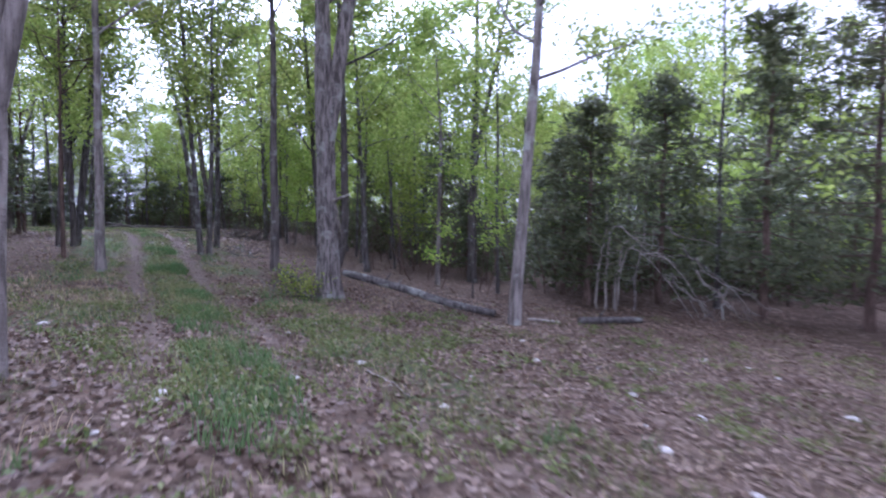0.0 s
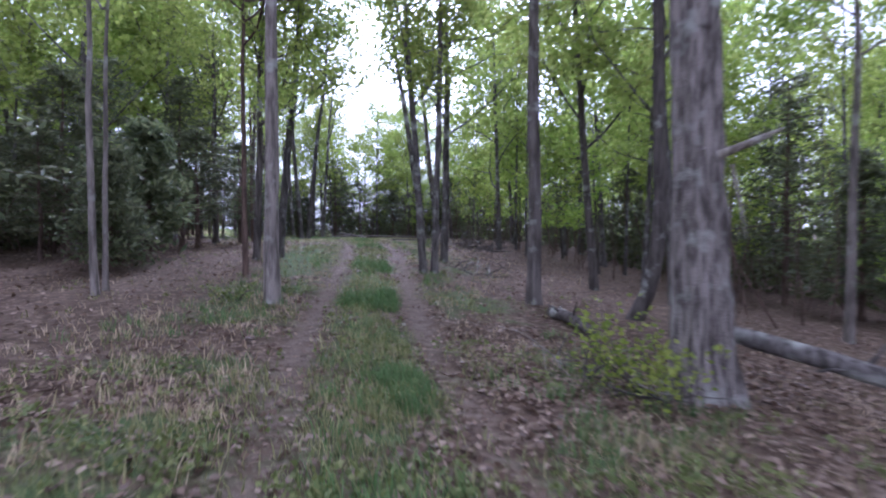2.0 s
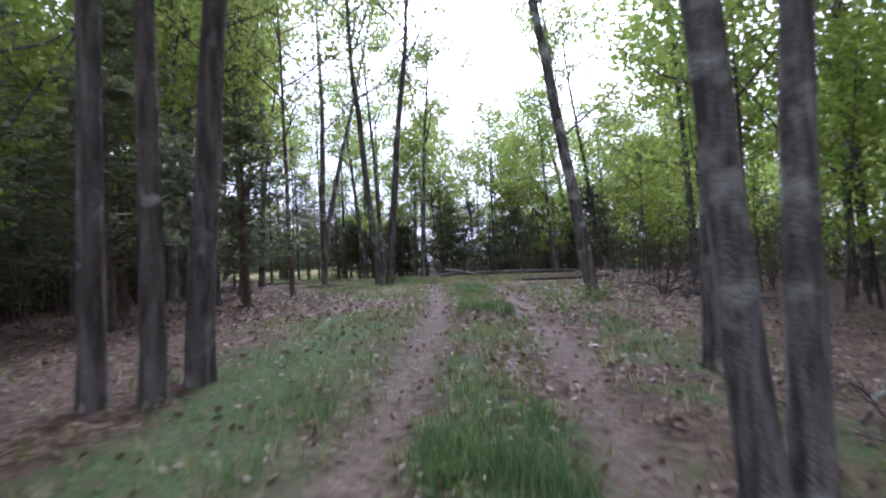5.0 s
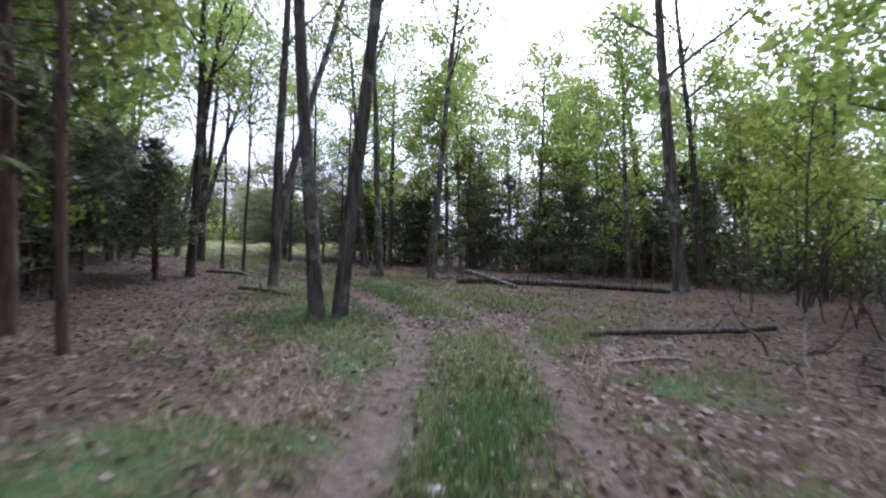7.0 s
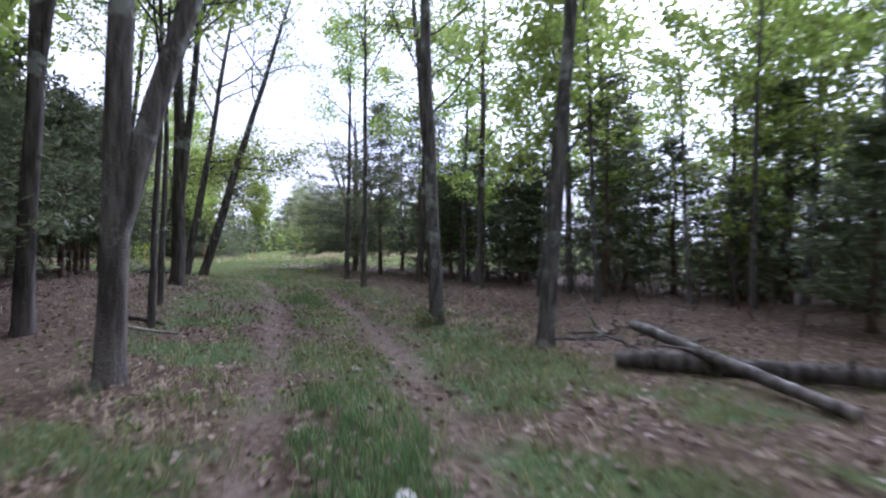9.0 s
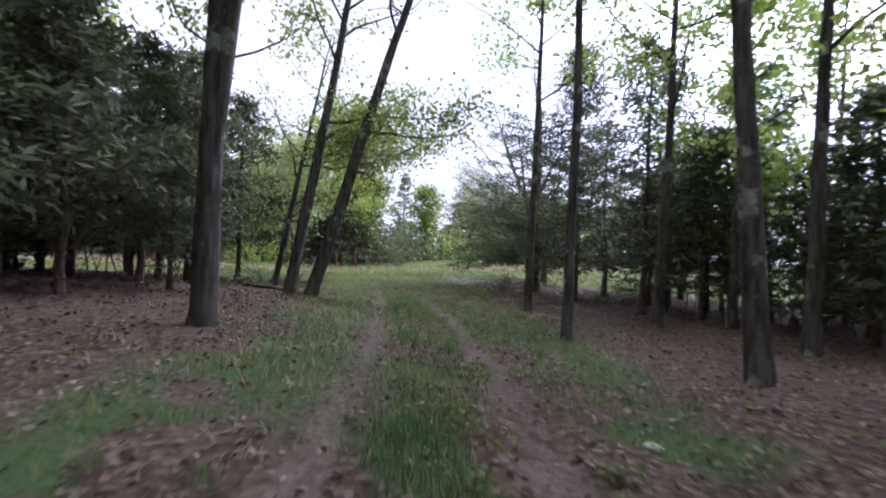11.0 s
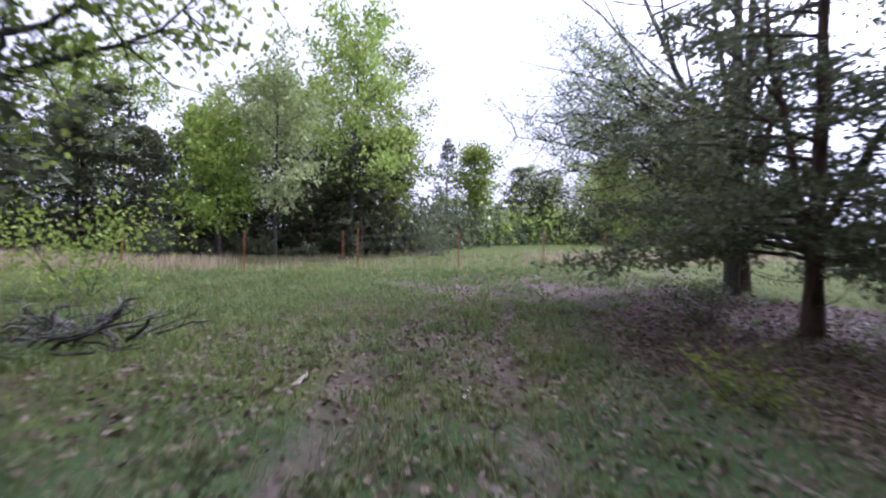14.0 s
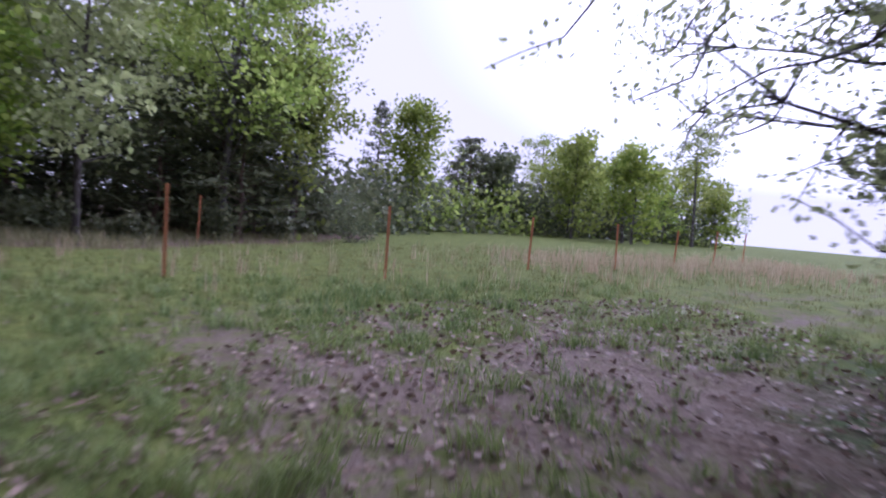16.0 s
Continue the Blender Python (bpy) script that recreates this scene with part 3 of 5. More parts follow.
def oak(seed, x, y, diam, height, lean, label, bark_m=None, leaf_m=None, **kw):
    OCCUPIED.append((x, y))
    kw.setdefault("leaf", 0.145)
    kw.setdefault("clump", 0.6)
    kw.setdefault("leaves", 4600)
    kw.setdefault("wob", 0.038)
    if x > -58:
        kw.setdefault("sides", 16)
        kw.setdefault("rings", 26)
        kw.setdefault("ridge", 0.075)
    return plant("oak_tree", broadleaf(np.random.default_rng(seed), height, diam, lean, **kw), bark_m or bark_grey, leaf_m or leaf_oak, x, y, label, "tree", "trees beside the lane", split=x > -58)


def cedar(seed, x, y, diam, height, label, **kw):
    OCCUPIED.append((x, y))
    return plant("cedar_tree", conifer(np.random.default_rng(seed), height, diam, **kw), bark_cedar, leaf_cedar, x, y, label, "tree", "cedars")


def field_cedar(seed, x, y, diam, height, label, **kw):
    OCCUPIED.append((x, y))
    return plant("cedar_tree", layered_cedar(np.random.default_rng(seed), height, diam, **kw), bark_cedar, leaf_cedar, x, y, label, "tree", "cedars", split=True)


ground = ground_sheet()

# trees round the first bend
oak(1, -3.95, 4.6, 0.17, 11, (0.01, 0.03), "slim pale-barked tree leaning over the leaf litter", bark_pale, crown_from=0.5, stems=[(2.4, 0.19, 0.03, 0.9)])
oak(2, -9.05, 13.9, 0.24, 13, (-0.018, 0.03), "straight grey-barked tree at the lane's edge", bark_pale, crown_from=0.42)
oak(3, -5.56, 17.35, 0.30, 15, (0.0, 0.03), "tall dark tree with lichen patches beside the lane", bark_oak, crown_from=0.5)
oak(4, -2.82, 12.85, 0.50, 15, (-0.02, 0.03), "big shaggy-barked oak with a broken limb stub", bark_shaggy, crown_from=0.45, stems=[(3.6, 0.16, 0.04, 0.8)], sides=30, rings=40, ridge=0.10, limbs=14, wob=0.015, flare=0.95)
oak(5, -3.2, 17.5, 0.29, 14, (-0.03, 0.01), "dark oak trunk with a swept foot behind the shaggy oak", bark_dark, crown_from=0.45, foot=(-0.55, -0.05))
oak(6, 1.5, 11.45, 0.28, 14, (0.075, 0.04), "pale blotchy tree leaning beside a fallen log", bark_pale, crown_from=0.36, limbs=15)
oak(7, -0.25, 18.3, 0.16, 9, (0.02, 0.03), "thin pale crooked tree in the woods", bark_pale, crown_from=0.5, wob=0.06)
oak(8, 1.02, 20.0, 0.36, 14, (0.03, 0.04), "dark forked oak in the undergrowth", bark_dark, crown_from=0.36, stems=[(4.2, 0.18, 0.05, 0.6)])
oak(9, -8.89, 19.3, 0.20, 13, (-0.05, -0.03), "grey twin-stemmed tree beside the lane", bark_grey, crown_from=0.28, limbs=18, leaves=6500, spread=0.25)
oak(10, -8.72, 19.6, 0.19, 13, (0.04, 0.0), "grey twin-stemmed tree beside the lane", bark_grey, crown_from=0.28, limbs=18, leaves=6500, spread=0.25)
oak(11, -4.93, 21.5, 0.22, 13, (-0.08, -0.04), "slim dark tree leaning in the woods", bark_dark, crown_from=0.28, limbs=18, leaves=6500, spread=0.25)
oak(12, -9.5, 22.1, 0.22, 13, (0.01, 0.02), "slim grey tree in the woods", bark_grey, crown_from=0.28, limbs=18, leaves=6500, spread=0.25)
oak(13, -3.85, 24.6, 0.16, 11, (0.02, 0.0), "thin grey tree in the woods", bark_grey, crown_from=0.28, limbs=18, leaves=6500, spread=0.25)
oak(14, -11.6, 12.7, 0.11, 8, (-0.02, 0.01), "thin bare-stemmed young tree on leaf litter", bark_pale, crown_from=0.55, leaves=1400)
oak(15, -11.9, 13.1, 0.09, 8, (0.01, 0.01), "thin bare-stemmed young tree on leaf litter", bark_pale, crown_from=0.55, leaves=1400)
oak(16, -13.1, 18.0, 0.18, 12, (0.04, 0.0), "dark clustered tree at the lane's edge", bark_dark, crown_from=0.28, limbs=18, leaves=6500, spread=0.25)
oak(17, -12.8, 18.3, 0.18, 12, (-0.03, 0.04), "dark clustered tree at the lane's edge", bark_dark, crown_from=0.28, limbs=18, leaves=6500, spread=0.25)
oak(18, -13.05, 18.8, 0.23, 13, (0.08, 0.03), "grey leaning tree of a cluster at the lane's edge", bark_grey, crown_from=0.28, limbs=18, leaves=6500, spread=0.25)
oak(19, -11.3, 15.7, 0.11, 9, (0.0, 0.0), "thin reddish-barked tree in the shade", bark_cedar, crown_from=0.5, leaves=1400)

# trees round the middle bend
oak(20, -12.6, 27.3, 0.29, 13, (-0.12, -0.06), "grey tree leaning over the lane's edge", bark_grey, crown_from=0.45)
oak(21, -20.27, 29.0, 0.24, 14, (-0.045, -0.055), "grey stem of a tree forked at its foot", bark_grey, crown_from=0.5, leaves=2600)
oak(22, -20.2, 29.38, 0.24, 14, (0.075, 0.075), "grey stem of a tree forked at its foot", bark_grey, crown_from=0.5, leaves=2600)
oak(23, -19.9, 23.1, 0.20, 11, (0.01, 0.0), "dark trunk in the shaded leaf litter", bark_dark)
oak(24, -27.0, 27.2, 0.24, 12, (0.0, 0.0), "dark straight trunk in the shade", bark_dark, leaves=9500, leaf=0.17, clump=0.75)
oak(25, -20.2, 25.5, 0.12, 10, (-0.02, -0.01), "thin straight young tree on leaf litter", bark_cedar, leaves=1400)
oak(26, -26.4, 32.15, 0.31, 15, (-0.003, 0.03), "dark twin-trunked oak beside the lane", bark_oak, crown_from=0.42, stems=[(1.5, 0.05, 0.27, 0.8)])
oak(27, -29.9, 31.45, 0.28, 14, (0.02, 0.04), "dark oak forking above head height", bark_dark, crown_from=0.4, stems=[(3.6, 0.06, 0.15, 0.7)])
oak(28, -17.9, 40.7, 0.44, 15, (-0.095, -0.05), "heavy grey oak leaning over the clearing", bark_oak, crown_from=0.42, limbs=14)
oak(29, -17.9, 43.2, 0.24, 14, (-0.09, -0.04), "dark tree leaning beside a heavy oak", bark_dark)
oak(30, -25.0, 37.3, 0.25, 14, (0.03, 0.05), "straight grey tree beside the lane's bend", bark_grey, crown_from=0.45)
oak(31, -27.5, 37.3, 0.27, 14, (-0.03, -0.05), "grey tree with moss round its foot", bark_grey, crown_from=0.5)
oak(32, -21.7, 50.0, 0.38, 13, (-0.15, -0.10), "leaning oak at the back of the clearing", bark_dark)
oak(33, -36.37, 40.92, 0.19, 13, (0.0, 0.0), "slim dark tree standing beside the lane", bark_dark, crown_from=0.55, leaves=1800)
oak(34, -38.6, 45.0, 0.26, 12, (0.02, 0.01), "dark tree at the wood's edge", bark_dark)
oak(35, -36.3, 34.9, 0.33, 14, (0.01, 0.0), "dark twin-trunked tree on the bank", bark_dark, crown_from=0.45, leaves=9500, leaf=0.17, clump=0.75, stems=[(2.0, 0.06, 0.09, 0.7)])
oak(36, -33.1, 41.6, 0.30, 13, (-0.035, -0.07), "dark trunk in the leaf litter", bark_dark)
oak(37, -34.8, 45.0, 0.30, 13, (0.02, 0.0), "dark trunk among cedars", bark_dark)
oak(38, -29.7, 33.1, 0.10, 8, (0.02, 0.01), "thin sapling on the bank", bark_dark, leaves=1200, crown_from=0.5)
oak(39, -32.2, 33.7, 0.12, 9, (0.0, 0.02), "thin sapling on the bank", bark_dark, leaves=1200, crown_from=0.5)

# trees at the wood's edge by the pasture
oak(40, -42.4, 36.5, 0.31, 13, (0.05, 0.16), "dark trunk leaning towards the lane", bark_dark, crown_from=0.45, limbs=16, leaves=4200, leaf=0.14, boughs=[(4.5, 1.5, 3.5, 1.2), (4.0, -2.0, 2.0, 1.0)])
oak(41, -42.0, 37.0, 0.32, 13, (0.09, 0.27), "dark trunk leaning steeply over the lane", bark_dark, crown_from=0.5, limbs=14, leaves=3000, leaf=0.12, clump=0.4, boughs=[(3.3, -3.0, 2.0, 0.2), (3.7, -3.6, 1.4, 0.2), (3.4, -2.2, 2.6, 0.2), (4.3, -1.0, 3.0, 0.3), (4.2, -3.2, 0.6, 0.3)])
oak(42, -43.5, 34.2, 0.36, 13, (0.02, 0.07), "dark heavy trunk in the shade", bark_dark, leaves=6000, leaf=0.15, clump=0.75, stems=[(1.8, 0.02, 0.12, 0.7)])
oak(43, -41.5, 43.0, 0.22, 12, (0.0, 0.015), "slim dark tree on the grassy verge", bark_dark, crown_from=0.5)
oak(44, -47.5, 36.4, 0.22, 9, (0.05, 0.17), "dark slim trunk beside a brush heap", bark_dark, crown_from=0.35, boughs=[(2.4, -2.5, 2.0, 0.6), (2.8, -3.0, 1.0, 0.8), (2.2, -1.0, -1.5, 0.3), (4.2, -0.9, 4.2, 0.4), (4.6, -0.2, 4.0, 0.3), (4.4, -1.5, 3.8, 0.4), (4.8, 0.6, 4.0, 0.3), (5.2, -0.9, 4.7, 0.4), (5.3, -0.3, 4.9, 0.3), (5.1, -1.5, 4.7, 0.4)], leaf=0.12, clump=0.45, leaves=8500)
oak(45, -52.4, 49.6, 0.38, 10.5, (0.0, 0.0), "spreading tree with sparse pale young leaves", bark_dark, leaf_pale, crown_from=0.3, spread=0.62, limbs=34, leaves=40000, leaf=0.062, rise=0.12, stems=[(2.0, -0.38, -0.15, 0.6), (2.3, 0.25, -0.15, 0.6)], clump=0.24,
    boughs=[(1.9 + 0.06 * k, -1.25 + 2.75 * ((k * 0.618) % 1), -5.2 + 1.4 * ((k * 0.382) % 1), 0.1 + 0.5 * ((k * 0.27) % 1)) for k in range(38)])
field_cedar(46, -48.36, 47.2, 0.26, 8.5, "dark cedar with long drooping boughs over shaded ground", stems=3, boughs=84, reach=2.75, low=1.15, toward=-1.99, bias=0.5, dense=27, crowd=1.6, spray=0.12)
field_cedar(58, -52.75, 50.3, 0.34, 8.0, "old field cedar with splayed stems and dark boughs", stems=5, boughs=58, reach=2.5, low=1.6, toward=-1.5, bias=0.2, dense=20, crowd=1.5)
field_cedar(49, -46.57, 49.4, 0.2, 8.0, "dark cedar at the wood's edge", stems=2, boughs=50, reach=2.1, low=1.2)
cedar(48, -45.0, 46.9, 0.22, 9.5, "tall dense cedar at the wood's edge", from_low=0.10, radius=0.25, sprays=11000, spray=0.19, whorls=56)
cedar(50, -14.2, 14.8, 0.2, 2.7, "low dark cedar at the lane's shaded side", from_low=0.1, radius=0.27, sprays=5000, spray=0.18)
cedar(51, -15.4, 16.6, 0.2, 3.4, "dark cedar at the lane's shaded side", from_low=0.12, radius=0.25, sprays=3600, spray=0.3)
cedar(53, 8.8, 14.6, 0.2, 8.5, "dark ragged cedar at the wood's edge", from_low=0.08, radius=0.26, sprays=3600, spray=0.3)
cedar(54, 10.8, 13.4, 0.2, 9.5, "dark ragged cedar at the wood's edge", from_low=0.06, radius=0.26, sprays=3600, spray=0.3)
cedar(55, 6.6, 16.2, 0.2, 7.0, "dark ragged cedar at the wood's edge", from_low=0.08, radius=0.28, sprays=3600, spray=0.3)
cedar(56, 4.2, 15.6, 0.18, 6.0, "dark ragged cedar behind dead branches", from_low=0.1, radius=0.28, sprays=3200, spray=0.28)
for i, (x, y, h) in enumerate([(-46.2, 33.0, 6.5), (-48.6, 33.6, 6.0), (-47.0, 30.4, 7.0), (-50.2, 31.4, 6.5), (-44.4, 31.2, 6.5), (-43.0, 33.0, 6.0), (-41.0, 30.8, 6.5), (-39.2, 32.4, 5.5), (-50.4, 34.0, 5.0), (-48.3, 35.2, 6.5), (-44.8, 33.9, 6.5)]):
    cedar(110 + i, x, y, 0.16, h, "dark cedar at the shaded edge of the woods", from_low=0.2, radius=0.33, sprays=5200, spray=0.24)
cedar(59, -22.3, 25.4, 0.22, 8.5, "tall thin dark cedar in the shaded litter", from_low=0.24, radius=0.2, sprays=1900, spray=0.26, whorls=34)
cedar(70, -41.2, 46.8, 0.18, 8.5, "dark cedar at the shaded wood's edge", from_low=0.22, radius=0.24, sprays=3600, spray=0.24, whorls=34)
cedar(71, -43.0, 49.4, 0.18, 9.0, "dark cedar at the shaded wood's edge", from_low=0.16, radius=0.25, sprays=3600, spray=0.24, whorls=34)

# ------------------------------------------------------------------ the woods behind
def library(kind, seeds):
    out = []
    for s in seeds:
        r = np.random.default_rng(s)
        if kind == "oak":
            out.append((broadleaf(r, r.uniform(12, 15), r.uniform(0.2, 0.34), (r.normal(0, 0.03), r.normal(0, 0.03)), crown_from=r.uniform(0.16, 0.34), limbs=16, leaves=3500, leaf=0.25, clump=0.8, sides=6, subs=2), leaf_oak))
        elif kind == "young":
            out.append((broadleaf(r, r.uniform(5, 8.5), r.uniform(0.06, 0.11), (r.normal(0, 0.04), r.normal(0, 0.04)), crown_from=0.14, limbs=12, leaves=1700, leaf=0.18, clump=0.55, sides=5, rise=0.3, subs=2), leaf_young))
        elif kind == "cedar":
            out.append((conifer(r, r.uniform(6, 9), r.uniform(0.14, 0.2), r.uniform(0.04, 0.1), r.uniform(0.25, 0.32), 2300, 0.37, whorls=26, bare=4), leaf_cedar))
        elif kind == "pole":
            out.append((broadleaf(r, r.uniform(9, 11.5), r.uniform(0.10, 0.17), (r.normal(0, 0.04), r.normal(0, 0.04)), crown_from=0.5, limbs=9, leaves=800, leaf=0.2, clump=0.5, sides=7, subs=2, wob=0.045, spread=0.2), leaf_oak))
        elif kind == "thicket":
            out.append((conifer(r, r.uniform(5, 6.5), r.uniform(0.12, 0.18), r.uniform(0.16, 0.22), r.uniform(0.30, 0.36), 3000, 0.28, whorls=26, bare=10), leaf_cedar))
        else:
            out.append((conifer(r, r.uniform(8, 11), r.uniform(0.13, 0.2), r.uniform(0.2, 0.32), r.uniform(0.18, 0.24), 1900, 0.34, whorls=22, bare=16), leaf_cedar))
    return out


LIB = {"oak": library("oak", (101, 102, 103, 104, 105)), "young": library("young", (201, 202, 203, 204)),
       "cedar": library("cedar", (301, 302, 303, 304)), "cedar_shade": library("cedar_shade", (401, 402, 403)), "pole": library("pole", (501, 502, 503, 504)), "thicket": library("thicket", (601, 602, 603))}
NAMES = {"oak": ("oak_tree", "tall oak with fresh green leaves in the woods", "forest oaks"),
         "young": ("young_tree", "young understorey tree with bright green spring leaves", "understorey trees"),
         "cedar": ("cedar_tree", "dark dense red cedar in the undergrowth", "cedars"),
         "cedar_shade": ("cedar_tree", "tall cedar with bare dead lower twigs", "cedars"),
         "pole": ("young_tree", "slim bare-stemmed young tree with a small high crown", "pole trees"),
         "thicket": ("cedar_tree", "dark dense cedar in the shaded thicket beside the lane", "cedars")}
BARKS = {"oak": bark_grey, "young": bark_dark, "cedar": bark_cedar, "cedar_shade": bark_cedar, "pole": bark_grey, "thicket": bark_cedar}
FIRST = {}


def grow(kind, which, x, y, turn, size, wide=1.0):
    """Plants a tree of the library; the first of each is built, the rest are copies."""
    name, label, group = NAMES[kind]
    which %= len(LIB[kind])
    z = float(smooth_ground(x, y)[0])
    if (kind, which) not in FIRST:
        made, leaf_m = LIB[kind][which]
        ob = plant(name, made, BARKS[kind], leaf_m, x, y, label, "tree", group, turn, 1.0)
        FIRST[kind, which] = ob
    else:
        ob = copy_thing(FIRST[kind, which], pose(x, y, z, 0, 0, turn))
    ob.scale = (size * wide, size * wide, size)
    return ob


# thickets of cedar: middle x, y, radius
THICKETS = [(7, 17, 7), (13, 14, 6), (-17, 15, 6), (-20, 19, 6), (-26, 50, 7), (-33, 50, 6), (-38, 30, 6), (-45, 30, 5), (-30, 25, 6), (-40, 50, 5), (-38, 47, 5), (-44, 52, 4)]
rng = np.random.default_rng(77)
placed = list(OCCUPIED)
cand = np.c_[rng.uniform(-56, 34, 14000), rng.uniform(-26, 86, 14000)]
ld = lane_dist(cand[:, 0], cand[:, 1])
fl = in_woods(cand[:, 0], cand[:, 1])
count = 0
for (x, y), d, f in zip(cand, ld, fl):
    if not f or d < 6.5 or d > 42:
        continue
    if x > -7.5 and -3 < y < 14.5 + 0.15 * x and x < 22:   # the open turning place
        continue
    if d < 8.5 and -22 < x < -12 and y > 26:  # the open clearing
        continue
    if (y < 8.5 - 0.30 * (x + 4.8) or y < 1.2 * x - 2) and rng.random() < 0.93:  # out of the camera's view to the south and east: a few trees kept for shading
        continue
    thick = max(math.exp(-((x - a) ** 2 + (y - b) ** 2) / (r * r)) for a, b, r in THICKETS)
    near = (1.9 if d < 22 else 2.4) - 0.3 * thick
    if min((x - a) ** 2 + (y - b) ** 2 for a, b in placed) < near ** 2:
        continue
    ced = 0.22 + (0.2 if y > 41 and x < -12 else 0.48) * thick
    u = rng.random()
    if u < ced:
        kind = "cedar" if rng.random() < 0.6 else "cedar_shade"
    elif u < ced + (1 - ced) * 0.5:
        kind = "oak"
    else:
        kind = "young"
    if d < 8 and kind == "cedar":
        kind = "cedar_shade"
    if x > -2 and y < 30 and kind == "oak" and rng.random() < 0.7:
        kind = "cedar_shade"
    back = -38 < x < -12 and y > 41      # lower wood behind the clearing
    placed.append((x, y))
    low = kind.startswith("cedar")
    grow(kind, int(rng.integers(0, 20)), x, y, rng.uniform(0, 360), rng.uniform(0.45, 0.72) if low else rng.uniform(0.55, 0.85) if back or (x > -2 and y < 30) else rng.uniform(0.8, 1.12), 1.25 if low else 1.0)
    count += 1
    if count >= 310:
        break

for k, (x, y) in enumerate(((-27.6, 49.5), (-31.0, 45.5), (-33.5, 51.0), (-29.0, 56.0))):
    grow("oak", k + 2, x, y, 77 * k, 0.86 + 0.05 * (k % 3), 0.9)

# cedars on the shaded side of the first bend, sized low and wide to fit the camera's view
for i, (x, y) in enumerate(((-17.5, 15.3), (-19.6, 18.0), (-17.2, 19.8), (-20.6, 14.2), (-21.8, 16.4), (-18.4, 22.9))):
    grow("cedar_shade", i, x, y, 61 * i, 0.36 + 0.05 * (i % 3), 1.7)

# the dark thicket on the shaded side, from the first bend to the pasture, planted thicker to block sky light from the
# south
_at = [i for i in range(len(LANE) - 1) if -45.5 < LANE[i][0] < -11.0]
for k in range(46):
    i = _at[int((k + rng.random()) * len(_at) / 46)]
    t = (LANE[i + 1] - LANE[i]) / np.linalg.norm(LANE[i + 1] - LANE[i])
    x, y = LANE[i] + np.array([-t[1], t[0]]) * (rng.uniform(6.3, 13.0) if LANE[i][0] < -24 else rng.uniform(7.8, 14.0))
    if min((x - a) ** 2 + (y - b) ** 2 for a, b in placed) < 1.3 ** 2 or float(lane_dist(x, y)[0]) < 5.5:
        continue
    placed.append((x, y))
    grow("thicket", k, x, y, rng.uniform(0, 360), rng.uniform(0.62, 0.95) if x < -28 else rng.uniform(0.4, 0.56), 1.15)

for k in range(40):
    i = _at[int((0.35 + 0.65 * (k + rng.random()) / 40) * (len(_at) - 1))]
    t = (LANE[i + 1] - LANE[i]) / np.linalg.norm(LANE[i + 1] - LANE[i])
    x, y = LANE[i] + np.array([-t[1], t[0]]) * rng.uniform(5.2, 10.0)
    if min((x - a) ** 2 + (y - b) ** 2 for a, b in placed) < 1.1 ** 2 or float(lane_dist(x, y)[0]) < 4.8 or x < -44 or x > -29:
        continue
    placed.append((x, y))
    grow("thicket", k + 1, x, y, rng.uniform(0, 360), rng.uniform(0.6, 0.9), 1.1)
# oaks added as a canopy to block sky light on the lane's left side
for k, (x, y) in enumerate(((-24.5, 24.5), (-29.5, 26.6), (-33.0, 28.6), (-36.8, 29.2), (-40.6, 28.2), (-45.0, 27.8), (-34.6, 24.0), (-39.0, 23.6), (-44.0, 23.4), (-29.0, 21.0))):
    grow("oak", k, x, y, 47 * k, 0.95 + 0.04 * (k % 3), 1.25)

for k, (x, y) in enumerate(((-41.4, 50.2), (-44.6, 51.6), (-47.2, 53.2), (-42.6, 53.6), (-49.4, 55.0))):
    placed.append((x, y))
    grow("thicket", k, x, y, 83 * k, 0.95 + 0.08 * (k % 3), 1.1)

# slim pole trees among the oaks on both sides
for k in range(64):
    i = int(rng.integers(40, len(LANE) - 110))
    t = (LANE[i + 1] - LANE[i]) / np.linalg.norm(LANE[i + 1] - LANE[i])
    x, y = LANE[i] + np.array([t[1], -t[0]]) * rng.choice([1, 1, 1, -1]) * rng.uniform(6.0, 17.0)
    if min((x - a) ** 2 + (y - b) ** 2 for a, b in placed) < 0.8 ** 2 or float(lane_dist(x, y)[0]) < 5.2 or (-24 < x < -12 and y > 31 and y < 41) or (x > -7 and y < 14.5):
        continue
    placed.append((x, y))
    grow("pole", k, x, y, rng.uniform(0, 360), rng.uniform(0.7, 1.05))

for k in range(10):
    x, y = rng.uniform(-30, -18), rng.uniform(11, 23)
    if float(lane_dist(x, y)[0]) > 6.5:
        grow("pole", k + 1, x, y, rng.uniform(0, 360), rng.uniform(0.8, 1.1), 1.3)

# cedar walls that close the narrow woods on both sides before the pasture
for (x, y) in ((-39.6, 49.2),):
    grow("cedar_shade", int(-x), x, y, 40 * y, 0.75, 1.3)
for i in range(16):
    grow("cedar", i, -16.5 - 1.8 * i, 49.0 + 1.2 * math.sin(i * 2.3), 71 * i, 0.6 + 0.08 * (i % 3), 1.35)
for i in range(13):
    grow("cedar", i + 2, -27.0 - 1.7 * i, 25.6 + 0.34 * i + 0.9 * math.sin(i * 1.9), 53 * i, 0.55 + 0.08 * (i % 3), 1.4)

for i in range(15):
    grow("cedar", i + 1, -76.5 + 0.9 * math.sin(i * 2.1), 10 + 2.4 * i, 97 * i, 0.95 + 0.1 * (i % 3), 1.3)

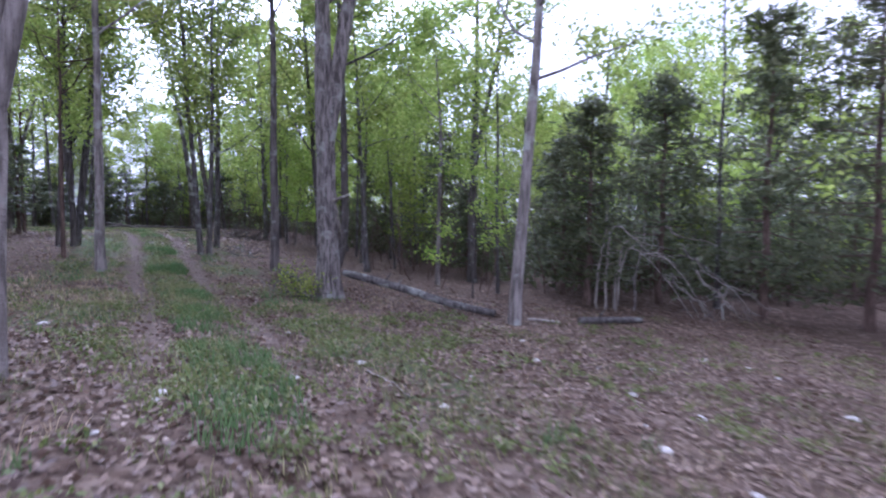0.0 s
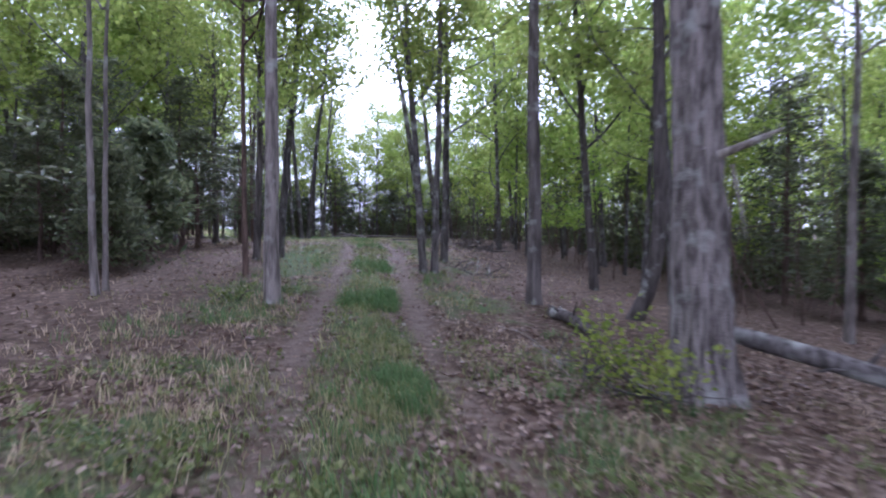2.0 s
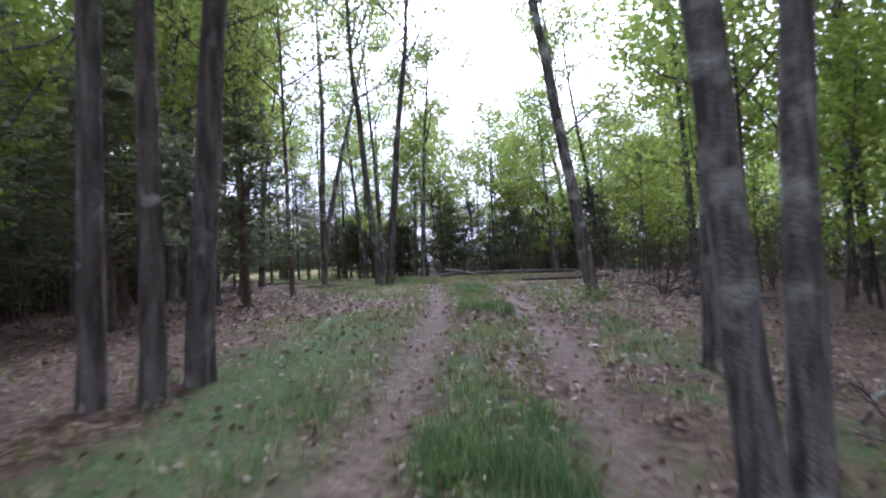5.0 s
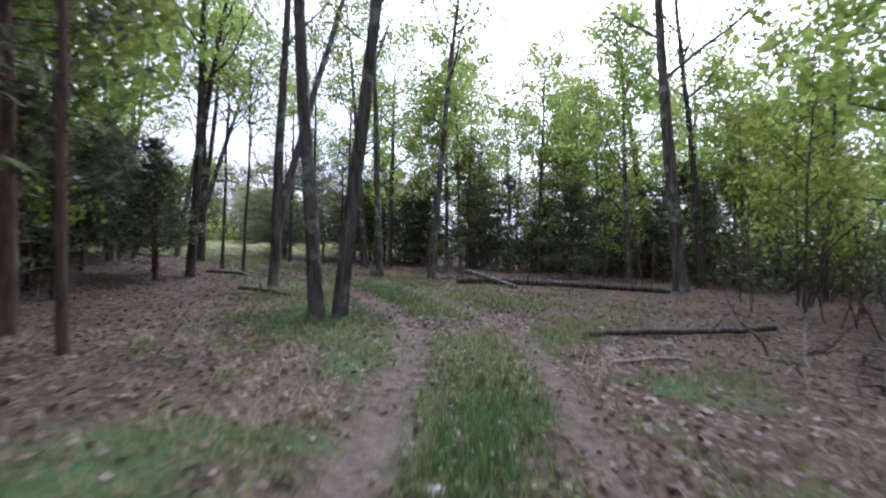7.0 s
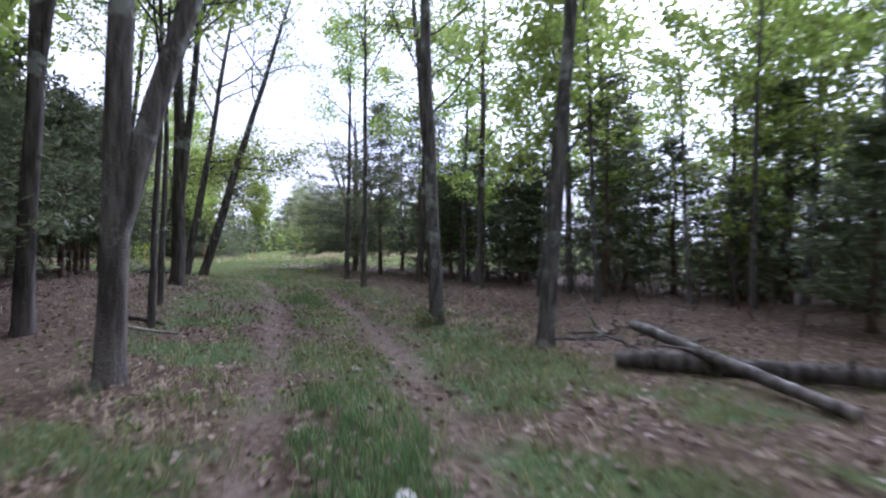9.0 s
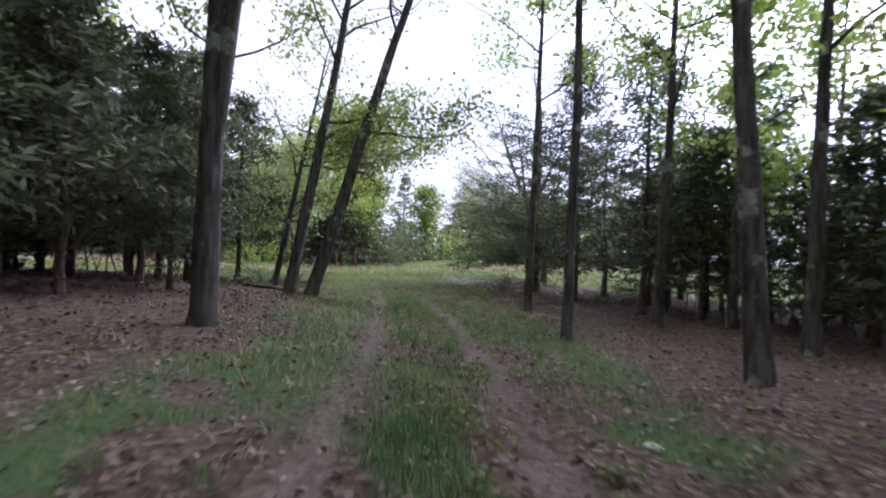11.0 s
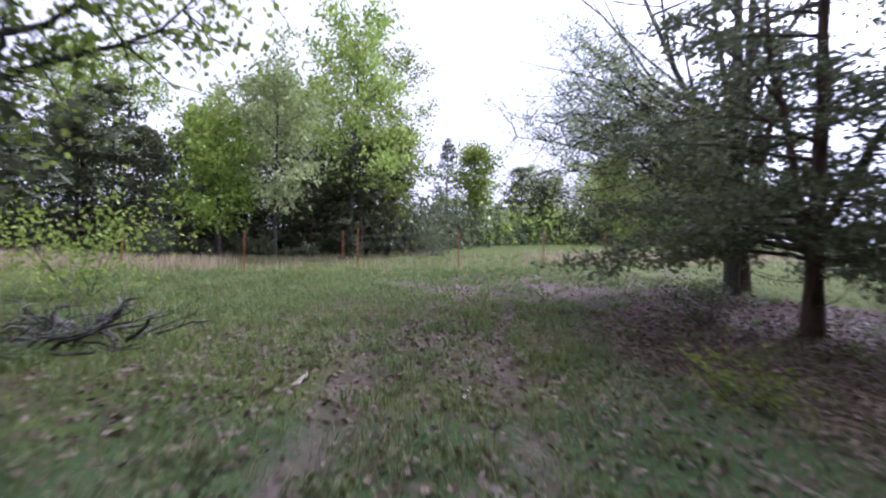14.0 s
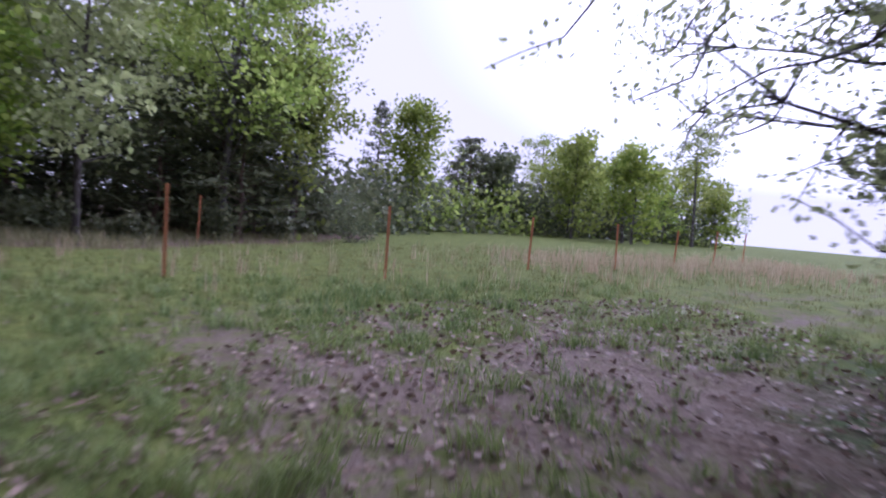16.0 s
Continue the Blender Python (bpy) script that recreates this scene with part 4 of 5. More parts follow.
# wood beyond the pasture: a dark front of cedars with broad-leaved trees over them
for i in range(17):
    y = 13 + i * 1.5 + (6 if i > 13 else 0) + rng.normal(0, 0.5)
    grow("cedar", i, float(np.interp(y, (30, 38, 46), (-68.8, -70.0, -73.5))) + rng.normal(0, 0.6), y, rng.uniform(0, 360), rng.uniform(0.7, 0.95), 1.35)
for i in range(8):
    grow("cedar", i, -74.5 + rng.normal(0, 0.7), 33.5 + 1.7 * i, 80 * i, rng.uniform(0.5, 0.7), 1.6)
for i in range(22):
    x, y = rng.uniform(-90, -76), rng.uniform(8, 46)
    grow("oak" if i % 3 else "young", i, x, y, rng.uniform(0, 360), rng.uniform(0.8, 0.95))
oak(60, -71.5, 42.4, 0.3, 12.5, (0.0, 0.02), "tall tree with pale fresh leaves beyond the fence", bark_grey, leaf_oak, crown_from=0.2, limbs=22, leaves=6000, leaf=0.26, clump=0.9, spread=0.38)
oak(61, -68.8, 38.6, 0.22, 9.0, (0.0, 0.0), "tree with whitish young leaves beyond the fence", bark_dark, leaf_pale, crown_from=0.13, limbs=18, leaves=4500, leaf=0.26, clump=0.8, spread=0.4)
oak(64, -76.0, 34.8, 0.28, 8.5, (0.0, 0.0), "leafy green tree beyond the fence", bark_grey, leaf_oak, crown_from=0.24, limbs=18, leaves=4500, leaf=0.26, clump=0.9, spread=0.4)
oak(65, -74.0, 45.2, 0.24, 7.0, (0.0, 0.0), "bushy green tree at the pasture's far corner", bark_grey, leaf_oak, crown_from=0.24, limbs=18, leaves=4500, leaf=0.26, clump=0.8, spread=0.42)
oak(66, -68.0, 36.2, 0.24, 6.0, (0.0, 0.0), "low spreading green tree beyond the fence", bark_dark, leaf_young, crown_from=0.12, limbs=16, leaves=3500, leaf=0.26, clump=0.8, spread=0.45)
oak(62, -81.7, 53.2, 0.22, 7.4, (0.0, 0.0), "round-crowned yellow-green tree beyond the fence", bark_grey, leaf_young, crown_from=0.22, limbs=22, leaves=4500, leaf=0.26, clump=0.8, spread=0.34)
cedar(63, -103.0, 56.8, 0.3, 11.5, "tall narrow conifer far beyond the pasture", radius=0.2, sprays=3000, spray=0.4)
for i, (x, y, k, s) in enumerate([(-85, 58.5, "cedar", 0.8), (-87, 62, "cedar", 0.85), (-84, 66.5, "young", 0.95), (-82, 70, "oak", 0.5), (-90, 68, "oak", 0.55), (-91, 56, "cedar", 0.7), (-95, 62, "cedar", 0.8),
                                  (-88, 74, "cedar", 0.6), (-86, 78, "young", 0.75), (-90, 82, "cedar", 0.7), (-88, 87, "young", 0.8)]):
    grow(k, i + 1, x, y, 57 * i, s, 1.4)
for i in range(40):
    x, y = -125 + rng.uniform(0, 60), rng.uniform(40, 130)
    if x > -98 and y < 74 or x > -82 or -50.8 - x < 0.78 * (y - 42.3) and y < 118:
        continue
    grow(("cedar", "young", "oak")[i % 3], i, x, y, rng.uniform(0, 360), rng.uniform(0.5, 0.75), 1.3)


for i, (x, y, h, m) in enumerate([(-83.5, 66.5, 6.8, leaf_oak), (-80.5, 69.5, 6.2, leaf_young), (-85.5, 61.0, 5.2, leaf_cedar), (-88, 70, 6.5, leaf_oak), (-95.5, 80, 7.5, leaf_oak), (-93.5, 83.5, 7.0, leaf_pale),
                                  (-92, 86.5, 7.5, leaf_oak), (-89.5, 88.0, 5.5, leaf_young), (-98, 76, 8.0, leaf_oak)]):
    oak(80 + i, x, y, 0.2, h, (0, 0), "dense leafy tree in the far treeline", bark_grey, m, crown_from=0.08, limbs=15, leaves=1700, leaf=0.42, clump=1.0, spread=0.5, sides=5, subs=2)


def open_ground(x, y):
    """The turning place at the start and the ground south and east of it, out of the camera's view."""
    x, y = np.ravel(x), np.ravel(y)
    return ((x > -7.5) & (y < 15.5 + 0.15 * x) & (x < 22)) | (y < 6.0 - 0.30 * (x + 4.8)) | (y < 1.2 * x - 2)


def undergrowth(name, seed, n, near, far, tall, leaf, material, label, gaps):
    """Dense shaded undergrowth that closes the woods off: foliage in clumps, with gaps."""
    r = np.random.default_rng(seed)
    m = int(n * 3.2)
    i = r.integers(0, len(LANE) - 50, m)
    t = LANE[i + 1] - LANE[i]
    t /= np.linalg.norm(t, axis=1)[:, None]
    p = LANE[i] + np.c_[-t[:, 1], t[:, 0]] * (r.choice([-1, 1], m) * r.uniform(near, far, m))[:, None] + t * r.normal(0, 1.5, (m, 1))
    d = lane_dist(p[:, 0], p[:, 1])
    ok = (d > near + 2.5 * vnoise(p[:, 0], p[:, 1], 3.0)) & (d < far) & in_woods(p[:, 0] - 1.5, p[:, 1]) & ~open_ground(p[:, 0], p[:, 1])
    ok &= vnoise(p[:, 0], p[:, 1], 2.2) * 0.6 + vnoise(p[:, 0], p[:, 1], 0.8) * 0.4 > gaps
    p = p[ok][:n]
    top = tall * (0.35 + 0.9 * vnoise(p[:, 0] + 31, p[:, 1], 2.6))
    z = smooth_ground(p[:, 0], p[:, 1]) + 0.1 + top * r.random(len(p)) ** 1.3
    v, f = leaf_quads(r, np.c_[p, z], leaf, leaf * 0.45)
    return tagged(new(name, quads(name, v, f, material)), label, "undergrowth", kind="stuff")


undergrowth("shaded_undergrowth", 9, 62000, 10.5, 24, 3.0, 0.30, leaf_cedar, "dense dark undergrowth of young cedar in deep shade", 0.42)
undergrowth("far_undergrowth", 10, 38000, 20, 46, 8.0, 0.5, leaf_oak, "dense far undergrowth closing off the woods", 0.35)


def saplings():
    """Bare dead stems and twigs in the shade."""
    r = np.random.default_rng(12)
    p = np.c_[r.uniform(-50, 30, 9000), r.uniform(-10, 60, 9000)]
    d = lane_dist(p[:, 0], p[:, 1])
    p = p[(d > 7.5) & (d < 18) & in_woods(p[:, 0] - 1.0, p[:, 1]) & ~open_ground(p[:, 0], p[:, 1])][:700]
    heap = Heap()
    for (x, y), z in zip(p, smooth_ground(p[:, 0], p[:, 1])):
        L = r.uniform(1.5, 4.5)
        ln = bent(r, (x, y, z - 0.1), (r.normal(0, 0.15), r.normal(0, 0.15), 1), L, 5, 0.1, 0.2)
        heap.add(tube(ln, np.linspace(0.022, 0.004, 6), 4))
        for k in range(3):
            heap.add(tube(bent(r, ln[r.integers(1, 5)], r.normal(0, 1, 3) * [1, 1, 0.5], r.uniform(0.4, 1.1), 3, 0.1, 0.5), np.linspace(0.008, 0.002, 4), 3))
    return tagged(new("dead_saplings", heap.mesh("dead_saplings", bark_cedar)), "bare thin dead saplings and twigs in the shade", "saplings", kind="stuff")


saplings()


def far_hedge():
    """Bushy foot of the treeline beyond the pasture."""
    r = np.random.default_rng(14)
    line = spline(np.array([(-75.0, 44.0), (-82.0, 54.0), (-86.0, 63.0), (-90.0, 72.0), (-91.0, 79.0), (-90.0, 87.0)]), 12)
    n = 17000
    q = r.uniform(0, len(line) - 1.001, n)
    i = q.astype(int)
    p = line[i] + (line[i + 1] - line[i]) * (q - i)[:, None] + r.normal(0, 1.6, (n, 2))
    top = 0.9 + 2.9 * vnoise(q * 0.9, 0 * q, 1.0) * (0.6 + 0.8 * vnoise(p[:, 0], p[:, 1], 1.5))
    z = smooth_ground(p[:, 0], p[:, 1]) + top * r.random(n) ** 1.1
    for name, pick, m in (("hedge_bushes", vnoise(q, 0 * q + 5, 1.6) > 0.28, leaf_cedar), ("hedge_leaves", vnoise(q, 0 * q + 5, 1.6) <= 0.28, leaf_oak)):
        v, f = leaf_quads(r, np.c_[p, z][pick], 0.42, 0.26)
        tagged(new(name, quads(name, v, f, m)), "dense bushy foot of the far treeline", "hedge", kind="stuff")


far_hedge()


def wood_edge():
    """Dark bushy front of the wood beyond the fence."""
    r = np.random.default_rng(15)
    n = 11000
    p = np.c_[r.uniform(-82, -74.5, n), r.uniform(8, 47.5, n)]
    top = 1.2 + 3.2 * vnoise(p[:, 0], p[:, 1], 2.2)
    z = smooth_ground(p[:, 0], p[:, 1]) + top * r.random(n) ** 1.2
    v, f = leaf_quads(r, np.c_[p, z], 0.36, 0.2)
    tagged(new("wood_edge_bushes", quads("wood_edge_bushes", v, f, leaf_cedar)), "dark bushy edge of the wood beyond the fence", "bushes", kind="stuff")


wood_edge()

# ------------------------------------------------------------------ fallen wood
def z_at(x, y):
    return float(ground_z(x, y)[0])


def log_thing(name, pts, r0, r1, material, label, seed, knots=4, category="log"):
    """A fallen trunk along pts (x, y, height of its middle over the ground), with stubs and cut or broken ends."""
    r = np.random.default_rng(seed)
    p = np.array([(x, y, z_at(x, y) + h) for x, y, h in pts])
    line = spline(p, 5)
    line = line + r.normal(0, 0.008, line.shape)
    rad = np.linspace(r0, r1, len(line))
    rad[0] *= 0.82
    ob = new(name)
    ob.location = line[0]
    heap = Heap()
    heap.add(tube(line - line[0], rad, 12, r, 0.04))
    for end, s in ((0, -1), (-1, 1)):
        tdir = (line[end] - line[end + (1 if end == 0 else -1)])
        tdir /= np.linalg.norm(tdir)
        c = line[end] - line[0]
        heap.add(tube([c - tdir * 0.001, c + tdir * 0.02, c + tdir * 0.025], [rad[end], rad[end] * 0.6, 0.001], 12, r, 0.08))
    part("trunk", heap.mesh("trunk", material), ob)
    for k in range(knots):
        i = int(r.integers(2, len(line) - 2))
        dirn = r.normal(0, 1, 3)
        dirn[2] = abs(dirn[2])
        st = bent(r, line[i] - line[0], dirn, r.uniform(0.12, 0.5), 3, 0, 0.2)
        part("branch_stub", quads("branch_stub", *tube(st, np.linspace(rad[i] * 0.35, rad[i] * 0.12, 4), 6), material, True), ob)
    return tagged(ob, label, category)


log_thing("fallen_log", [(-2.55, 13.35, 0.62), (-1.2, 12.9, 0.42), (0.2, 12.35, 0.18), (1.15, 12.1, 0.11)], 0.10, 0.08, bark_grey, "long grey fallen log propped against the shaggy oak", 1)
log_thing("fallen_log", [(1.9, 11.9, 0.05), (2.6, 12.0, 0.05)], 0.035, 0.03, wood_dead, "thin fallen pole on the leaf litter", 2, 0)
log_thing("fallen_log", [(3.1, 12.2, 0.08), (3.9, 12.5, 0.09), (4.8, 12.9, 0.07)], 0.09, 0.07, bark_grey, "short fallen log lying on leaf litter", 3, 2)
log_thing("fallen_log", [(-5.0, 16.3, 0.10), (-4.6, 15.8, 0.12), (-4.2, 15.2, 0.1)], 0.10, 0.08, bark_dark, "rotten dark log near the shaggy oak", 4, 3)
log_thing("fallen_log", [(-24.0, 37.9, 0.36), (-22.8, 37.3, 0.25), (-21.2, 36.6, 0.06)], 0.075, 0.06, bark_oak, "grey slanting dead log propped on another log", 5, 3)
log_thing("fallen_log", [(-23.6, 36.9, 0.12), (-21.6, 37.9, 0.11), (-19.6, 38.9, 0.09), (-17.9, 39.5, 0.07)], 0.11, 0.07, bark_dark, "long dark fallen trunk across the clearing", 6, 5)
log_thing("fallen_branch", [(-16.5, 30.9, 0.05), (-16.0, 31.8, 0.06), (-15.3, 33.0, 0.09), (-14.6, 34.2, 0.14)], 0.04, 0.05, bark_dark, "long fallen branch lying on leaf litter", 8, 3, "branch")
log_thing("fallen_branch", [(-15.6, 29.6, 0.03), (-15.2, 30.2, 0.04), (-15.0, 30.5, 0.03)], 0.03, 0.02, wood_dead, "short pale broken branch on leaf litter", 9, 1, "branch")
log_thing("fallen_branch", [(-31.2, 32.6, 0.03), (-30.6, 32.9, 0.06), (-29.7, 33.3, 0.05)], 0.05, 0.03, bark_dark, "dark fallen branch on the bank", 10, 2, "branch")
log_thing("fallen_branch", [(-29.0, 32.3, 0.3), (-28.9, 32.8, 0.1), (-28.7, 33.3, 0.03)], 0.03, 0.02, wood_dead, "pale stick leaning on the bank", 11, 0, "branch")
log_thing("fallen_branch", [(-0.9, 6.1, 0.02), (-0.55, 5.6, 0.025), (-0.35, 5.2, 0.02)], 0.012, 0.008, wood_dead, "thin pale stick on the dusty ground", 12, 0, "branch")
log_thing("fallen_branch", [(-26.0, 30.9, 0.06), (-25.0, 31.0, 0.07), (-23.8, 30.9, 0.05)], 0.05, 0.03, bark_dark, "dark fallen branch in the shade", 13, 2, "branch")
log_thing("fallen_branch", [(-45.2, 35.4, 0.05), (-43.8, 36.0, 0.08), (-42.6, 36.9, 0.05)], 0.05, 0.03, bark_dark, "dark fallen branch in the litter", 14, 2, "branch")


log_thing("fallen_branch", [(-46.9, 39.6, 0.03), (-47.1, 39.66, 0.035), (-47.35, 39.72, 0.03)], 0.022, 0.016, wood_raw, "short pale splintered stick on the lane", 15, 0, "branch")
log_thing("fallen_branch", [(-46.35, 41.0, 0.03), (-46.5, 41.05, 0.035), (-46.68, 41.16, 0.03)], 0.02, 0.014, wood_raw, "short pale splintered stick on the lane", 16, 0, "branch")
log_thing("fallen_branch", [(-41.0, 43.0, 0.03), (-40.4, 43.05, 0.04), (-39.9, 43.2, 0.03)], 0.028, 0.02, wood_raw, "pale yellow broken branch on shaded litter", 17, 1, "branch")


def stub():
    """Broken limb on the shaggy oak."""
    r = np.random.default_rng(21)
    ob = next(o for o in bpy.data.objects if o.get("label") == "big shaggy-barked oak with a broken limb stub")
    base = Vector((0.13, -0.12, 2.35))
    me = quads("broken_limb", *tube(bent(r, base, (0.75, -0.35, 0.35), 0.55, 4, 0.1, 0.1), [0.042, 0.036, 0.032, 0.026, 0.008], 8, r, 0.1), wood_dead, True)
    part("broken_limb", me, ob, "pale splintered end of a broken limb")
    me = quads("hanging_splinter", *tube(bent(r, base + Vector((0.1, -0.05, -0.1)), (0.25, -0.1, -1), 0.7, 4, 0, 0.1), [0.02, 0.018, 0.015, 0.01, 0.004], 5), wood_dead, True)
    part("hanging_splinter", me, ob)


stub()


def brush(name, x, y, radius, height, n, material, label, seed, pale=0.0, thick=0.02, sag=-0.7):
    """A heap or tangle of dead branches, each forked branch a part."""
    r = np.random.default_rng(seed)
    ob = new(name)
    ob.location = (x, y, z_at(x, y))
    for i in range(n):
        a = r.uniform(0, 6.28)
        rr = radius * math.sqrt(r.random())
        p = np.array([rr * math.cos(a), rr * math.sin(a), 0.0])
        p[2] = z_at(x + p[0], y + p[1]) - ob.location[2] + 0.02
        heap = Heap()
        d = np.array([r.normal(), r.normal(), r.uniform(0.15, 1.1)])
        L = height * r.uniform(0.7, 1.5)
        ln = bent(r, p, d, L, 7, sag, 0.8)
        ln[:, 2] = np.maximum(ln[:, 2], p[2])
        heap.add(tube(ln, np.linspace(thick * r.uniform(0.5, 1.4), 0.004, 8), 5))
        for _ in range(4):
            q = bent(r, ln[r.integers(1, 6)], r.normal(0, 1, 3) * [1, 1, 0.7], L * r.uniform(0.2, 0.5), 4, -0.3, 0.6)
            heap.add(tube(q, np.linspace(thick * 0.4, 0.002, 5), 4))
        part("branch", heap.mesh("branch", wood_dead if r.random() < pale else material), ob)
    return tagged(ob, label, "brush heap")


def dead_arches():
    """Dead cedar branches arching at the wood's edge: each curve is shaped to fit the camera's view, some starting
    above the ground.
    """
    r = np.random.default_rng(71)
    ob = new("dead_tangle")
    ob.location = (6.0, 14.2, z_at(6.0, 14.2))
    for x0, h0, xt, top, x1, h1, y0 in ((4.6, 0.0, 5.0, 1.75, 6.6, 0.05, 14.2), (4.4, 0.0, 4.6, 2.3, 5.7, 1.5, 14.5), (4.7, 0.0, 5.1, 2.0, 6.0, 1.8, 14.7), (5.2, 1.7, 5.7, 1.65, 6.9, 0.1, 14.0),
                                        (6.4, 1.9, 6.9, 1.45, 8.2, 0.05, 14.3), (6.6, 1.3, 7.1, 0.8, 7.7, 0.05, 13.9), (6.9, 1.6, 7.5, 1.0, 8.4, 0.1, 14.5), (6.2, 2.4, 7.4, 2.0, 8.6, 1.2, 15.0),
                                        (5.9, 1.2, 6.3, 0.7, 7.0, 0.03, 13.8), (7.4, 0.0, 7.6, 0.9, 8.6, 0.3, 14.1), (4.2, 0.0, 4.3, 1.5, 4.4, 2.9, 14.6), (5.3, 0.0, 5.35, 1.2, 5.5, 2.5, 14.8)):
        pts = np.array([(x0, y0, h0), (0.65 * x0 + 0.35 * xt, y0 + 0.05, 0.35 * h0 + 0.65 * top), (xt, y0, top), (0.5 * (xt + x1), y0 - 0.1, 0.62 * top + 0.38 * h1), (x1, y0 - 0.15, h1)])
        pts[:, 2] += [z_at(a, b) for a, b in pts[:, :2]]
        line = spline(pts, 5) - np.array(ob.location) + r.normal(0, 0.018, (21, 3))
        heap = Heap()
        heap.add(tube(line, np.linspace(r.uniform(0.026, 0.038), 0.008, 21), 6, r, 0.08))
        for k in range(9):
            q = bent(r, line[r.integers(4, 20)], r.normal(0, 1, 3) * [1, 0.7, 0.6], r.uniform(0.25, 0.8), 4, -0.5, 0.6)
            heap.add(tube(q, np.linspace(0.011, 0.003, 5), 4))
        part("branch", heap.mesh("branch", wood_dead if r.random() < 0.6 else bark_pale), ob)
    return tagged(ob, "tangle of pale dead cedar branches arching at the wood's edge", "brush heap")


dead_arches()
brush("brush_heap", -3.7, 12.9, 0.55, 0.8, 12, bark_dark, "heap of twigs at the foot of the shaggy oak", 3, 0.2)
brush("brush_heap", -11.3, 29.6, 1.3, 1.3, 26, bark_dark, "dark brush heap beside the leaning tree", 4, 0.1, 0.03)
brush("brush_heap", -13.4, 31.8, 1.2, 0.9, 18, bark_dark, "dark tangle of brush on leaf litter", 5, 0.25)
brush("brush_heap", -48.9, 36.7, 1.1, 0.85, 54, bark_dark, "heap of dead branches beside the lane", 6, 0.15, 0.022, -0.5)
brush("dead_sticks", -49.7, 37.2, 0.25, 0.75, 8, bark_dark, "clump of upright dead sticks in a brush heap", 10, 0.3, 0.03, 0.1)
brush("brush_heap", -46.3, 35.7, 0.8, 0.8, 14, bark_dark, "low heap of dead sticks under the trees", 7, 0.4)
brush("brush_heap", -24.6, 38.4, 0.8, 0.9, 14, bark_dark, "dark brush round a fallen trunk", 8, 0.2)
brush("brush_heap", -8.2, 20.6, 0.8, 0.6, 12, bark_dark, "low brush behind twin trees", 9, 0.2)


def leafy_shrub(x, y, size, n, leaf_m, label, seed, leaf=0.07):
    """A low leafy shrub: stems and leaves."""
    r = np.random.default_rng(seed)
    ob = new("shrub")
    ob.location = (x, y, z_at(x, y))
    heap, cen = Heap(), []
    for i in range(9):
        a = r.uniform(0, 6.28)
        ln = bent(r, (0.1 * math.cos(a), 0.1 * math.sin(a), -0.03), (math.cos(a), math.sin(a), 1.3), size * r.uniform(0.7, 1.2), 5, 0.1, 0.4)
        heap.add(tube(ln, np.linspace(0.012, 0.003, 6), 4))
        for k in range(2, 6):
            cen.append(ln[k] + r.normal(0, 0.16 * size, (n // 36, 3)))
    c = np.vstack(cen)
    c[:, 2] = np.maximum(c[:, 2], 0.03)
    part("stem", heap.mesh("stem", bark_dark), ob)
    part("foliage", quads("foliage", *leaf_quads(r, c, leaf, leaf * 0.6), leaf_m), ob)
    return tagged(ob, label, "shrub")


leafy_shrub(-3.3, 12.7, 0.8, 650, leaf_young, "small green shrub beside the shaggy oak", 1)
leafy_shrub(-49.6, 46.4, 1.0, 700, leaf_cedar, "low green bush under the cedar", 2)
leafy_shrub(-53.2, 35.9, 2.1, 1100, leaf_young, "arching sapling with yellow-green leaves beside a brush heap", 3, 0.11)
leafy_shrub(-46.0, 43.6, 0.6, 400, leaf_oak, "low weeds on shaded litter", 4)
leafy_shrub(-27.4, 37.0, 0.35, 400, leaf_weed, "mossy weeds round a tree's foot", 5, 0.05)
leafy_shrub(-12.4, 26.6, 0.42, 400, leaf_weed, "yellow-green weeds at a tree's foot", 6, 0.06)
leafy_shrub(-9.6, 13.6, 0.35, 300, leaf_weed, "yellow-green weeds at a tree's foot", 7, 0.06)
leafy_shrub(-65.0, 34.0, 1.3, 900, leaf_cedar, "small round cedar bush beyond the fence", 8, 0.12)
leafy_shrub(-70.5, 47.0, 1.5, 900, leaf_cedar, "low dark bush at the pasture's edge", 9, 0.12)


for i in range(15):
    leafy_shrub(float(np.interp(13.5 + 2.2 * i, (30, 38, 46), (-66.2, -67.6, -71.5))) - 0.7 * (i % 3), 13.5 + 2.2 * i, 0.8 + 0.4 * (i % 2), 700, leaf_cedar, "low dark bush at the foot of the far wood", 20 + i, 0.2)


# ------------------------------------------------------------------ fence
def fence_post(x, y, height, lean, turn):
    """Rusty steel T-post: flange, stem and studs."""
    ob = new("fence_post")
    bm = bmesh.new()
    for sx, sy, ox, oy in ((0.05, 0.006, 0, 0), (0.006, 0.045, 0, 0.0255)):
        g = bmesh.ops.create_cube(bm, size=1)
        for v in g["verts"]:
            v.co = Vector((v.co.x * sx + ox, v.co.y * sy + oy, (v.co.z + 0.5) * (height + 0.3) - 0.3))
    for k in range(int(height / 0.11)):
        g = bmesh.ops.create_cube(bm, size=1)
        for v in g["verts"]:
            v.co = Vector((v.co.x * 0.012, v.co.y * 0.008 - 0.006, v.co.z * 0.014 + 0.1 + k * 0.11))
    me = bpy.data.meshes.new("post")
    bm.to_mesh(me)
    bm.free()
    me.materials.append(rust)
    part("post", me, ob)
    ob.matrix_basis = pose(x, y, z_at(x, y), lean, 0, turn)
    return tagged(ob, "thin rusty steel fence post in the pasture grass", "fence post", "fence posts")


